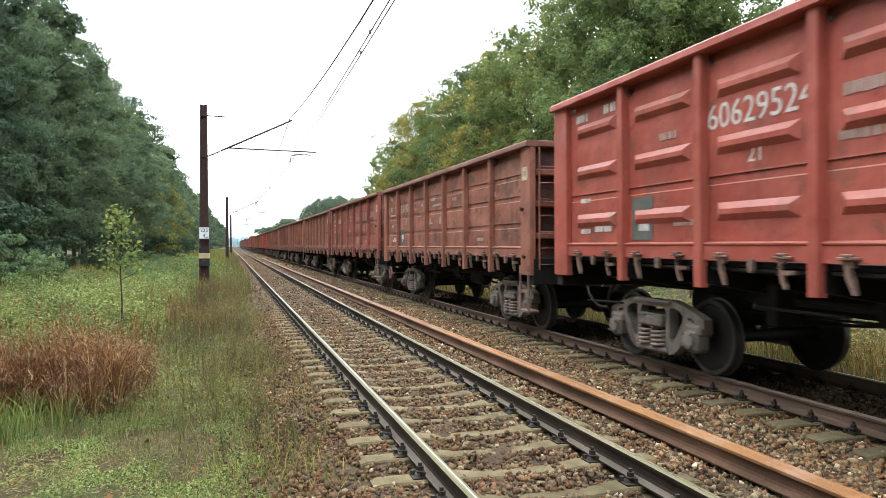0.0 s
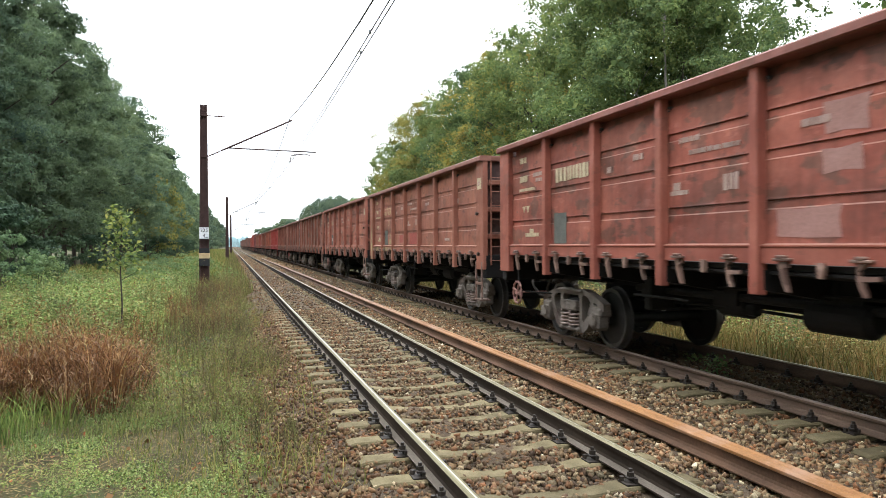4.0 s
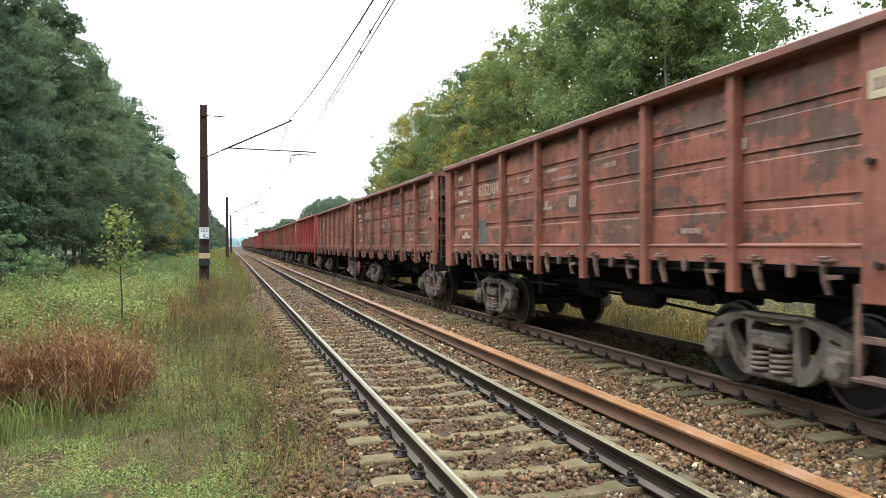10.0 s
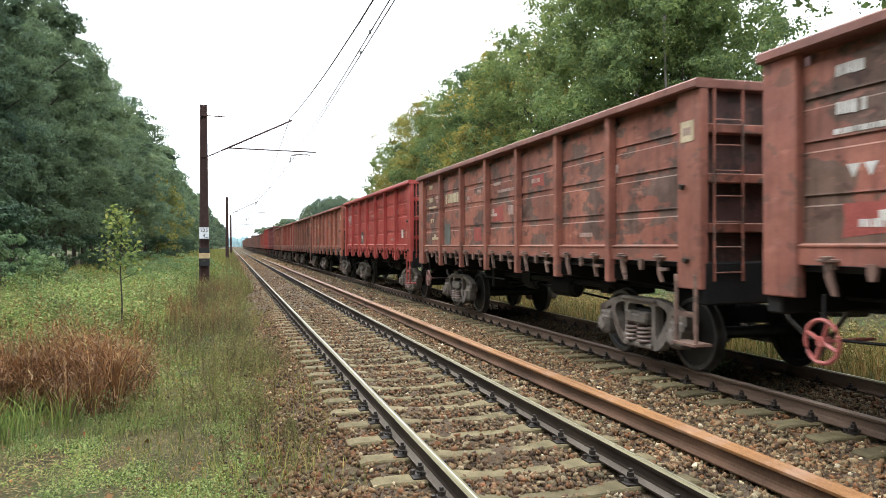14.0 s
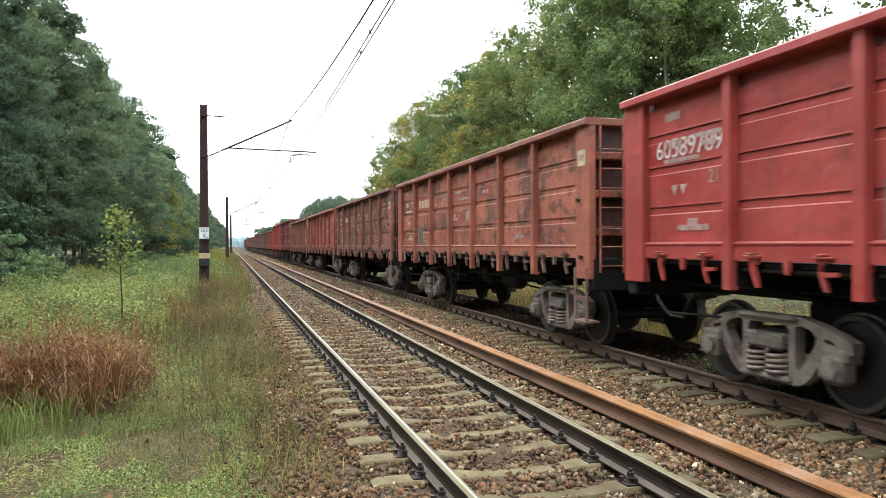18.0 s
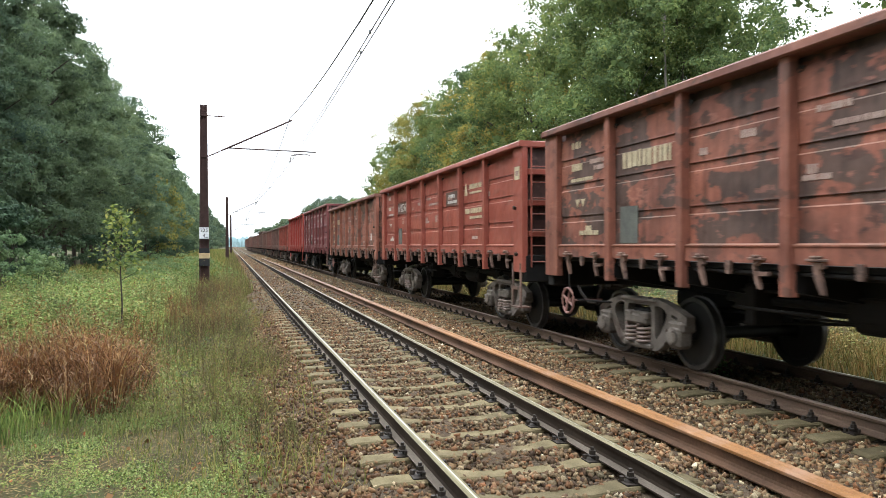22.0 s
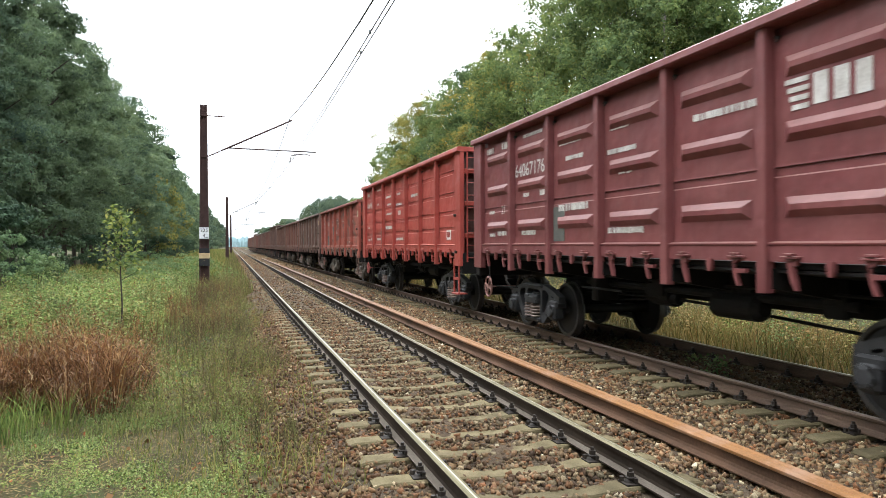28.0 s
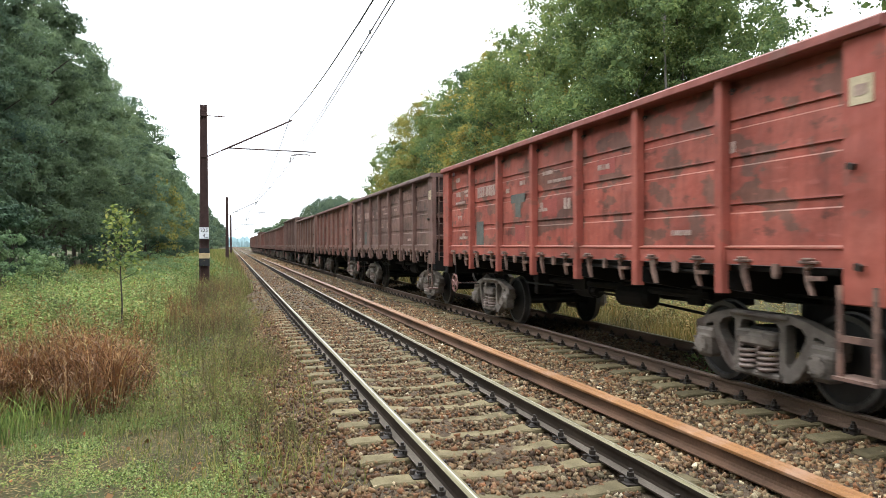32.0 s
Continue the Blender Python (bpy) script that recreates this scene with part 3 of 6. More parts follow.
def build_track(cx, gauge, pitch, phase, half, wide, sag, head_mat, side_mat, foot_mat, label):
    track = tagged(empty("railway_track", pose(cx, 0, 0)), label, "railway track", kind="structure")
    for s, head in zip((-1, 1), head_mat):
        part("rail", rail_mesh("rail", -25, 900, [side_mat, head, M["rail_line"] if head is M["rail_top"] else head, foot_mat]), None, track, at=pose(s * gauge / 2, 0, -0.172))
    sl, fa = sleeper_mesh(half, wide, sag), fastening_mesh()
    first = -int(16 / pitch)
    for i in range(first, first + 300):
        y = phase + pitch * i
        part("sleeper", sl, None, track, at=pose(0, y, -0.184, 0, 0, rng.normal(0, 0.25)))
        if -2 < y < 42:
            for s in (-1, 1):
                part("rail_fastening", fa, None, track, at=pose(s * gauge / 2, y, -0.184))
    # the rest of the sleepers and chairs, out to the vanishing point
    bm = bmesh.new()
    for i in range(first + 300, first + 900):
        y = phase + pitch * i
        box(bm, -half, half, y - wide / 2, y + wide / 2, -0.25, -0.19)
    far = part("far_sleepers", bm, M["concrete"], track)
    tagged(far, kind="stuff")
    bm = bmesh.new()
    i = int((42 - phase) / pitch)
    while phase + pitch * i < 130:
        y = phase + pitch * i
        for s in (-1, 1):
            for o in (-0.1, 0.1):
                box(bm, s * gauge / 2 + o - 0.03, s * gauge / 2 + o + 0.03, y - 0.04, y + 0.04, -0.184, -0.09)
        i += 1
    tagged(part("far_fastenings", bm, M["iron"], track), kind="stuff")
    return track


build_track(TRACK_X, 1.507, 0.62, 7.52, 1.24, 0.22, 0.028, (M["rail_top"], M["rail_top"]), M["rail_side"], M["rail_foot"], "polished steel rails on weathered concrete sleepers in brown ballast")
build_track(TRAIN_X, 1.590, 0.54, 6.82, 1.38, 0.24, 0.02, (M["rail_dull"], M["rail_top"]), M["rail_brown"], M["rail_brown"], "brown steel rails on concrete sleepers under the goods train")


def loose_rail(x, y0, y1, tilt, label, lift=0.0, sides=0):
    ob = new("loose_rail", rail_mesh("loose_rail", y0, y1, [M["rust_dark"], M["rust"]], [sides] * 6 + [1] * 8 + [sides] * 4))
    ob.matrix_basis = pose(x, 0, -0.165 + lift, 0, tilt, 0)
    tagged(ob, label, "rail", "spare rails between the tracks")


loose_rail(3.90, -14, 97, -3, "long orange-rusted spare rail lying upright between the tracks")
loose_rail(3.968, -14, 94, -3, "second orange-rusted spare rail lying beside the first one", 0.006, 1)


# ---- overhead line ----
def catenary_mast(x, y, h, reach, label, sign=False):
    mast = tagged(empty("catenary_mast", pose(x, y, -0.45)), label, "overhead line mast", "overhead line masts")
    base = 0.45
    bm = bmesh.new()
    w0, w1 = 0.2, 0.125
    for s in (-1, 1):
        r0 = [bm.verts.new((s * w0 - 0.03, -w0 * 0.8, 0)), bm.verts.new((s * w0 + 0.03, -w0 * 0.8, 0)), bm.verts.new((s * w0 + 0.03, w0 * 0.8, 0)), bm.verts.new((s * w0 - 0.03, w0 * 0.8, 0))]
        r1 = [bm.verts.new((s * w1 - 0.03, -w1 * 0.8, h + base)), bm.verts.new((s * w1 + 0.03, -w1 * 0.8, h + base)), bm.verts.new((s * w1 + 0.03, w1 * 0.8, h + base)), bm.verts.new((s * w1 - 0.03, w1 * 0.8, h + base))]
        for k in range(4):
            bm.faces.new((r0[k], r0[(k + 1) % 4], r1[(k + 1) % 4], r1[k]))
        bm.faces.new(r1)
    r0 = [bm.verts.new((sx * w0, sy * 0.02, 0)) for sx, sy in ((-1, -1), (1, -1), (1, 1), (-1, 1))]
    r1 = [bm.verts.new((sx * w1, sy * 0.02, h + base)) for sx, sy in ((-1, -1), (1, -1), (1, 1), (-1, 1))]
    for k in range(4):
        bm.faces.new((r0[k], r0[(k + 1) % 4], r1[(k + 1) % 4], r1[k]))
    part("mast_post", bm, M["mast"], mast, "dark brown tapered steel post")
    bm = bmesh.new()
    box(bm, -0.3, 0.3, -0.3, 0.3, -0.3, 0.25, 0.03)
    part("foundation", bm, M["concrete"], mast)
    z = lambda v: v + base
    # raking cantilever with its insulator
    a, b = Vector((0.16, 0, z(5.77))), Vector((reach + 0.62, 0, z(7.62)))
    bm = bmesh.new()
    tube(bm, [a + (b - a) * 0.16, b], 0.042, 8)
    part("cantilever", bm, M["mast"], mast)
    bm = bmesh.new()
    q = (b - a).normalized()
    for i in range(7):
        c = a + (b - a) * (0.03 + 0.018 * i)
        tube(bm, [c, c + q * 0.02], 0.06, 10)
    tube(bm, [a, a + (b - a) * 0.17], 0.025, 8)
    part("insulator", bm, M["insulator"], mast, "ribbed brown insulator")
    bm = bmesh.new()
    tube(bm, [(0.13, 0, z(7.67)), (1.15, 0, z(7.64))], 0.024, 6)
    for i in range(5):
        tube(bm, [(0.5 + 0.07 * i, 0, z(7.66)), (0.535 + 0.07 * i, 0, z(7.66))], 0.06, 8)
    part("stay_insulator", bm, M["insulator"], mast)
    bm = bmesh.new()
    tube(bm, [(1.15, 0, z(7.64)), tuple(b)], 0.008, 5)
    part("stay_wire", bm, M["wire"], mast)
    # registration arm and steady arm
    bm = bmesh.new()
    tube(bm, [(1.02, 0, z(6.2)), (reach + 1.75, 0, z(6.12))], 0.032, 8)
    tube(bm, [(1.02, 0, z(6.2)), tuple(a + (b - a) * 0.29)], 0.02, 6)
    part("registration_arm", bm, M["mast"], mast)
    bm = bmesh.new()
    tube(bm, [(reach + 1.45, 0, z(6.13)), (reach + 1.45, 0, z(5.95)), (reach + 1.2, 0, z(6.03)), (reach + 0.55, 0, z(5.92)), (reach + 0.5, 0, z(5.62))], 0.03, 6)
    part("steady_arm", bm, M["mast"], mast)
    for zz in (5.77, 7.67):
        bm = bmesh.new()
        box(bm, -0.17, 0.17, -0.13, 0.13, z(zz) - 0.03, z(zz) + 0.03)
        part("bracket", bm, M["mast"], mast)
    if sign:
        bm = bmesh.new()
        box(bm, -0.21, 0.21, -0.23, -0.215, z(1.96), z(2.48), 0.004)
        board = part("sign_board", bm, M["sign"], mast, "white kilometre board with black numerals")
        for word, size, zz in (("225", 0.23, 2.27), ("4", 0.24, 2.02)):
            lettering(board, word, size, M["ink"], Matrix.Translation((0, -0.236, z(zz))) @ pose(0, 0, 0, 90, 0, 0))
        bm = bmesh.new()
        box(bm, 0.06, 0.16, -0.238, -0.232, z(2.01), z(2.04))
        part("sign_mark", bm, M["ink"], board)
        for k, (lo, hi, mt) in enumerate(((1.3, 1.52, "ink"), (1.05, 1.3, "yellow"), (0.7, 1.05, "ink"))):
            bm = bmesh.new()
            ww = 0.235
            box(bm, -ww, ww, -0.18, 0.18, z(lo), z(hi))
            part("warning_band", bm, M[mt], mast)
    return mast


def lettering(parent, word, size, material, at, align="CENTER"):
    """Painted characters as flat mesh, lying in the plane of `at`."""
    cu = bpy.data.curves.new("lettering", "FONT")
    cu.body, cu.size, cu.align_x, cu.extrude = word, size, align, 0.001
    cu.resolution_u = 3
    ob = bpy.data.objects.new("lettering", cu)
    scene.collection.objects.link(ob)
    dg = bpy.context.evaluated_depsgraph_get()
    me = bpy.data.meshes.new_from_object(ob.evaluated_get(dg))
    bpy.data.objects.remove(ob)
    me.materials.clear()
    me.materials.append(material)
    return part("lettering", me, None, parent, at=at)


MASTS = [(-1.12, 36.0, True), (-0.3, 104.0, False), (0.3, 166.0, False), (0.4, 225.0, False), (-1.22, -26.0, False)]
for mx, my, sg in MASTS:
    catenary_mast(mx, my, 8.16, 3.42, "dark brown steel mast with a raking cantilever" + (" and white kilometre board" if sg else ""), sg)


def line_wire(name, label, height, dx, r, reach=500):
    """A wire over the near track; height(u) for u from 0 to 1 in each span."""
    bm = bmesh.new()
    pts = []
    stops = [-26, 36, 101, 163, 225, 290, 355]
    for a, b in zip(stops, stops[1:]):
        for i in range(12):
            u = i / 12
            y = a + (b - a) * u
            pts.append((TRACK_X + dx - 0.34 * math.cos(math.pi * (y + 26) / 62) + max(0, y - 60) * 0.006, y, height(u)))
    tube(bm, pts, r, 5)
    tagged(new(name, mesh_of(name, bm, M["wire"])), label, "wire", "overhead line wires")


def sag(u, top, low):
    return low + (top - low) * abs(2 * u - 1) ** 1.5


line_wire("contact_wire", "thin copper contact wire above the near track", lambda u: 5.48, 0.03, 0.013)
line_wire("contact_wire", "second thin copper contact wire beside the first", lambda u: 5.50, 0.12, 0.013)
line_wire("messenger_wire", "dark sagging messenger wire above the contact wires", lambda u: sag(u, 7.66, 5.93), 0.15, 0.02)
bm = bmesh.new()
for y in np.arange(-24, 160, 6.2):
    u = ((y + 26) / 62) % 1.0
    xx = TRACK_X + 0.15 - 0.34 * math.cos(math.pi * (y + 26) / 62) + max(0, y - 60) * 0.006
    tube(bm, [(xx, y, sag(u, 7.66, 5.93)), (xx - 0.08, y, 5.49)], 0.004, 4)
    box(bm, xx - 0.14, xx - 0.1, y - 0.03, y + 0.03, 5.46, 5.525)
    box(bm, xx - 0.05, xx - 0.01, y + 1.5, y + 1.56, 5.48, 5.54)
tagged(new("wire_droppers", mesh_of("wire_droppers", bm, M["wire"])), "thin droppers and clips between the overhead wires", "wire", kind="stuff")


# ---- goods wagons ----
HALF, PITCH_W, BAY = 6.455, 13.92, 1.73
POSTS = [-4.325, -2.595, -0.865, 0.865, 2.595, 4.325]
EDGES_Y = [-6.0, *POSTS, 6.0]
PANEL_X = 1.465
PAINTED = ("panel", "pressed_rib", "post", "corner_plate", "top_chord", "sill", "end_rib", "end_ladder", "end_post", "hatch_hook", "latch_lug", "hinge_bracket")


def mirror(bm):
    for v in bm.verts:
        v.co.x = -v.co.x
    bmesh.ops.reverse_faces(bm, faces=bm.faces[:])
    return bm


def panel_bm(width, seams, top):
    """Side sheet of one bay, with pressed grooves; outer face towards -x."""
    x = -PANEL_X
    prof = [(x, 1.64)]
    for z in sorted(seams):
        prof += [(x, z - 0.095), (x + 0.016, z - 0.08), (x + 0.016, z - 0.008), (x + 0.026, z - 0.006), (x + 0.026, z + 0.008), (x - 0.003, z + 0.01), (x, z + 0.03)]
    prof += [(x, top - 0.12), (x + 0.08, top - 0.105), (x + 0.08, top), (x + 0.09, top), (x + 0.09, top - 0.13), (x + 0.034, top - 0.15), (x + 0.034, 1.64)]
    bm = bmesh.new()
    extrude_profile(bm, prof, -width / 2, width / 2, "y")
    return bm


def rib_bm(width):
    """A raised pressing with sloping flanks on a side sheet."""
    bm = bmesh.new()
    h = width / 2 - 0.24
    rings = []
    for x, inset, lo, hi in ((0.01, 0, -0.105, 0.105), (-0.002, 0, -0.1, 0.1), (-0.05, 0.085, -0.042, 0.038), (-0.058, 0.105, -0.03, 0.026)):
        rings.append([bm.verts.new((x - PANEL_X, y, z)) for y, z in ((-h + inset, lo), (h - inset, lo), (h - inset, hi), (-h + inset, hi))])
    for a, b in zip(rings, rings[1:]):
        for k in range(4):
            bm.faces.new((a[k], a[(k + 1) % 4], b[(k + 1) % 4], b[k]))
    bm.faces.new(rings[0][::-1])
    bm.faces.new(rings[-1])
    return bm


HOOK = [(-0.075, 0.0), (0.075, 0.0), (0.075, -0.05), (0.062, -0.07), (0.055, -0.13), (0.005, -0.215), (-0.05, -0.29), (-0.085, -0.29), (-0.06, -0.2), (-0.03, -0.12), (-0.02, -0.06), (-0.075, -0.05)]
HOOK_WIDE = [(-0.075, 0.0), (0.075, 0.0), (0.075, -0.045), (0.05, -0.065), (0.05, -0.1), (-0.02, -0.105), (-0.19, -0.1), (-0.19, -0.14), (0.0, -0.15), (-0.02, -0.21), (-0.05, -0.28), (-0.015, -0.285), (0.04, -0.21), (0.07, -0.14), (0.075, -0.06)]
LUG = [(-0.055, 0.0), (0.055, 0.0), (0.05, -0.1), (0.03, -0.145), (-0.03, -0.145), (-0.05, -0.1)]
FRAME_HALF = [(0.45, 0.9), (0.72, 0.845), (0.98, 0.765), (1.13, 0.71), (1.13, 0.6), (1.0, 0.585), (0.84, 0.6), (0.775, 0.555), (0.7, 0.43), (0.6, 0.29), (0.47, 0.2), (0.38, 0.185)]
FRAME_OUT = FRAME_HALF + [(-a, b) for a, b in FRAME_HALF[::-1]]
WINDOW = [(-0.3, 0.28), (0.3, 0.28), (0.315, 0.74), (0.27, 0.8), (-0.27, 0.8), (-0.315, 0.74)]
EYE_HOLE = [(0.4, 0.39), (0.45, 0.35), (0.56, 0.47), (0.675, 0.64), (0.69, 0.71), (0.62, 0.775), (0.47, 0.815), (0.4, 0.79)]
SLOT = [(0.79, 0.68), (0.93, 0.65), (0.93, 0.685), (0.8, 0.72)]


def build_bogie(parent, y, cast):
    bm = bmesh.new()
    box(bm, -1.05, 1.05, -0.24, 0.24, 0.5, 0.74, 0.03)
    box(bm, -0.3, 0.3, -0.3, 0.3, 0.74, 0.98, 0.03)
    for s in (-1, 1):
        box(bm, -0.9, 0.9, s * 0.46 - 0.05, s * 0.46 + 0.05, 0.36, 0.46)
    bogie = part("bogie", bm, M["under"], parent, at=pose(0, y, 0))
    frame_bm = bmesh.new()
    plate(frame_bm, FRAME_OUT, [WINDOW, EYE_HOLE, SLOT, [(-a, b) for a, b in EYE_HOLE[::-1]], [(-a, b) for a, b in SLOT[::-1]]], -0.06, 0.07)
    for s in (-1, 1):
        tube(frame_bm, [(0.0, s * 0.36, 0.26), (0.0, s * 0.36, 0.82)], 0.05, 6)
    box(frame_bm, -0.11, 0.1, -0.44, 0.44, 0.84, 0.895, 0.02)
    box(frame_bm, -0.11, 0.1, -0.36, 0.36, 0.2, 0.27, 0.02)
    frame_me = mesh_of("side_frame", frame_bm, M[cast])
    box_bm = bmesh.new()
    box(box_bm, -0.1, 0.12, -0.17, 0.17, 0.5, 0.64, 0.03)
    box(box_bm, -0.13, 0.1, -0.13, 0.13, 0.29, 0.58, 0.045)
    tube(box_bm, [(-0.13, 0, 0.45), (-0.16, 0, 0.45), (-0.175, 0, 0.45)], [0.115, 0.11, 0.07], 12)
    for a in (0.8, 2.35, 3.9, 5.5):
        tube(box_bm, [(-0.13, 0.1 * math.cos(a), 0.45 + 0.1 * math.sin(a)), (-0.185, 0.1 * math.cos(a), 0.45 + 0.1 * math.sin(a))], 0.016, 6)
    axle_me = mesh_of("axle_box", box_bm, M[cast])
    coil = bmesh.new()
    tube(coil, [(0.11 * math.cos(a), 0.128 * math.sin(a), 0.27 + 0.25 * a / (2 * math.pi * 4.4)) for a in np.linspace(0, 2 * math.pi * 4.4, 56)], 0.021, 6)
    coil_me = mesh_of("spring", coil, M["coil"], True)
    bol = bmesh.new()
    box(bol, -0.13, 0.1, -0.27, 0.27, 0.53, 0.67, 0.03)
    box(bol, -0.1, 0.1, -0.2, 0.2, 0.66, 0.7, 0.01)
    bolster_me = mesh_of("bolster_end", bol, M[cast])
    wedge = bmesh.new()
    box(wedge, -0.07, 0.07, -0.1, 0.1, 0.6, 0.7, 0.02)
    wedge_me = mesh_of("friction_wedge", wedge, M[cast])
    shoe = bmesh.new()
    tube(shoe, [(0, 0, 0.62), (0, 0.03, 0.45), (0, 0.08, 0.3)], 0.035, 6)
    shoe_me = mesh_of("brake_shoe", shoe, M["wheel"])
    for s in (-1, 1):
        turn = 0 if s < 0 else 180
        part("side_frame", frame_me, None, bogie, at=pose(s * 1.04, 0, 0, 0, 0, turn))
        for a in (-0.925, 0.925):
            part("axle_box", axle_me, None, bogie, at=pose(s * 1.04, a, 0, 0, 0, turn))
            part("brake_shoe", shoe_me, None, bogie, at=pose(s * 0.8, a * 0.43, 0, 0, 0, 0 if a > 0 else 180))
        for a in (-0.15, 0.15):
            part("spring", coil_me, None, bogie, at=pose(s * 1.08, a, 0))
        part("bolster_end", bolster_me, None, bogie, at=pose(s * 1.04, 0, 0, 0, 0, turn))
        part("friction_wedge", wedge_me, None, bogie, at=pose(s * 1.1, 0.2, 0))
        part("friction_wedge", wedge_me, None, bogie, at=pose(s * 1.1, -0.2, 0))
    for a in (-0.925, 0.925):
        bm = bmesh.new()
        prof = [(-1.02, 0.07), (-0.85, 0.09), (-0.85, 0.13), (-0.825, 0.4), (-0.855, 0.42), (-0.855, 0.472), (-0.765, 0.478), (-0.76, 0.502), (-0.735, 0.5), (-0.73, 0.42), (-0.77, 0.4), (-0.75, 0.14), (-0.71, 0.1), (-0.5, 0.082)]
        lathe(bm, prof + [(-x, r) for x, r in prof[::-1]], 28, [0, 0, 0, 0, 1, 1, 1, 1, 0, 0, 0, 0, 0, 0, 0, 0, 0, 0, 0, 1, 1, 1, 1, 0, 0, 0, 0])
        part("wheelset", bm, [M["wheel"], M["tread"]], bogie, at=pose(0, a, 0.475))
    return bogie


M["coil"] = surface("spring_steel", (0.15, 0.105, 0.085), (0.32, 0.25, 0.215), 6.0, 0.6, 0.1, 50, 0.2, 0.001)


M["paint"] = wagon_paint("wagon_paint", (0.2, 0.06, 0.05), (0.27, 0.1, 0.08), (0.1, 0.05, 0.042), 0.2)
M["wheel_paint"] = surface("hand_wheel_paint", (0.2, 0.09, 0.08), (0.34, 0.19, 0.16), 6.0, 0.6, bumpy=0.1)
M["ochre"] = wagon_paint("ochre_stain", (0.27, 0.185, 0.085), (0.33, 0.235, 0.115), (0.23, 0.11, 0.075), 0.45)
M["grime"] = wagon_paint("grimy_brown", (0.11, 0.06, 0.046), (0.15, 0.085, 0.066), (0.08, 0.05, 0.04), 0.2)
# end walls darkened in the paint for the shade between close-coupled wagons
M["end_shade"] = wagon_paint("shaded_end_paint", (0.06, 0.028, 0.026), (0.085, 0.045, 0.04), (0.03, 0.022, 0.02), 0.4)
M["hook"] = wagon_paint("dusty_hook", (0.17, 0.095, 0.075), (0.25, 0.165, 0.135), (0.09, 0.06, 0.05), 0.4)
M["wheel_red"] = surface("red_wheel_paint", (0.34, 0.08, 0.07), (0.44, 0.14, 0.12), 6.0, 0.45, bumpy=0.1)


def build_wagon(top, seams, bosses, cast):
    """An open-top box wagon: origin on the rail tops at mid-length, far end towards +y."""
    wagon = empty("open_goods_wagon")
    paint = M["paint"]
    deck = top - 0.11
    for s in (-1, 1):
        done = {}
        for a, b in zip(EDGES_Y, EDGES_Y[1:]):
            w = round(b - a, 3)
            if w not in done:
                bm, rib = panel_bm(w, seams, deck), rib_bm(w)
                done[w] = mesh_of("panel", mirror(bm) if s > 0 else bm, paint), mesh_of("pressed_rib", mirror(rib) if s > 0 else rib, paint)
            sheet = part("panel", done[w][0], None, wagon, at=pose(0, (a + b) / 2, 0))
            for z in bosses:
                part("pressed_rib", done[w][1], None, sheet, at=pose(0, 0, z))
        bm = bmesh.new()
        extrude_profile(bm, [(-PANEL_X, -0.078), (-PANEL_X, 0.078), (-1.556, 0.068), (-1.57, 0.056), (-1.57, -0.056), (-1.556, -0.068)], 1.155, deck, "z")
        me = mesh_of("post", mirror(bm) if s > 0 else bm, paint)
        for y in POSTS:
            part("post", me, None, wagon, at=pose(0, y, 0))
        for e in (-1, 1):
            bm = bmesh.new()
            box(bm, -1.552, -1.44, e * 6.0 if e > 0 else -HALF, HALF if e > 0 else -6.0, 1.155, deck, 0.012)
            part("corner_plate", mirror(bm) if s > 0 else bm, paint, wagon)
        bm = bmesh.new()
        extrude_profile(bm, [(-1.37, deck), (-1.6, deck), (-1.62, deck + 0.015), (-1.615, top - 0.02), (-1.595, top), (-1.385, top), (-1.37, top - 0.02)], -HALF - 0.01, HALF + 0.01, "y")
        part("top_chord", mirror(bm) if s > 0 else bm, paint, wagon)
        bm = bmesh.new()
        extrude_profile(bm, [(-1.42, 1.47), (-1.522, 1.47), (-1.522, 1.625), (-1.535, 1.64), (-1.535, 1.652), (-1.45, 1.676), (-1.42, 1.676)], -6.0, 6.0, "y")
        part("sill", mirror(bm) if s > 0 else bm, paint, wagon)
        bm = bmesh.new()
        tube(bm, [(-0.012, 0, 0), (0.03, 0, 0)], 0.02, 8)
        tube(bm, [(-0.016, 0.03 * math.sin(t), 0.03 * math.cos(t) - 0.015) for t in np.linspace(0, 2 * math.pi, 11)], 0.007, 5, ends=False)
        ring_me = mesh_of("lashing_ring", bm, M["wheel"])
        for y in POSTS:
            part("lashing_ring", ring_me, None, wagon, at=pose(s * (PANEL_X + 0.02), y - 0.15, deck - 0.12, 0, 0, 0 if s < 0 else 180))
        hooks = []
        for outline, nm in ((HOOK, "hatch_hook"), (HOOK_WIDE, "hatch_hook"), (LUG, "latch_lug")):
            bm = bmesh.new()
            plate(bm, [(u * 0.8, v) for u, v in outline], [], -0.025, 0.02)
            hooks.append((nm, mesh_of(nm, bm, paint)))
        bm = bmesh.new()
        box(bm, -0.035, 0.03, -0.11, 0.11, 0, 0.028, 0.006)
        box(bm, -0.045, 0.02, -0.05, 0.05, 0.028, 0.055, 0.006)
        hinge = mesh_of("hinge_bracket", bm, paint)
        if s > 0:
            bm = bmesh.new()
            for a, b in zip(EDGES_Y, EDGES_Y[1:]):
                mid, q = (a + b) / 2, (b - a) * 0.27
                for outline, y in ((HOOK, mid + q), (HOOK_WIDE, mid - q), (LUG, mid)):
                    plate(bm, [(y + u, 1.49 + v) for u, v in outline], [], 1.5, 1.55)
            tagged(part("hatch_hook", bm, paint, wagon), kind="stuff")
            continue
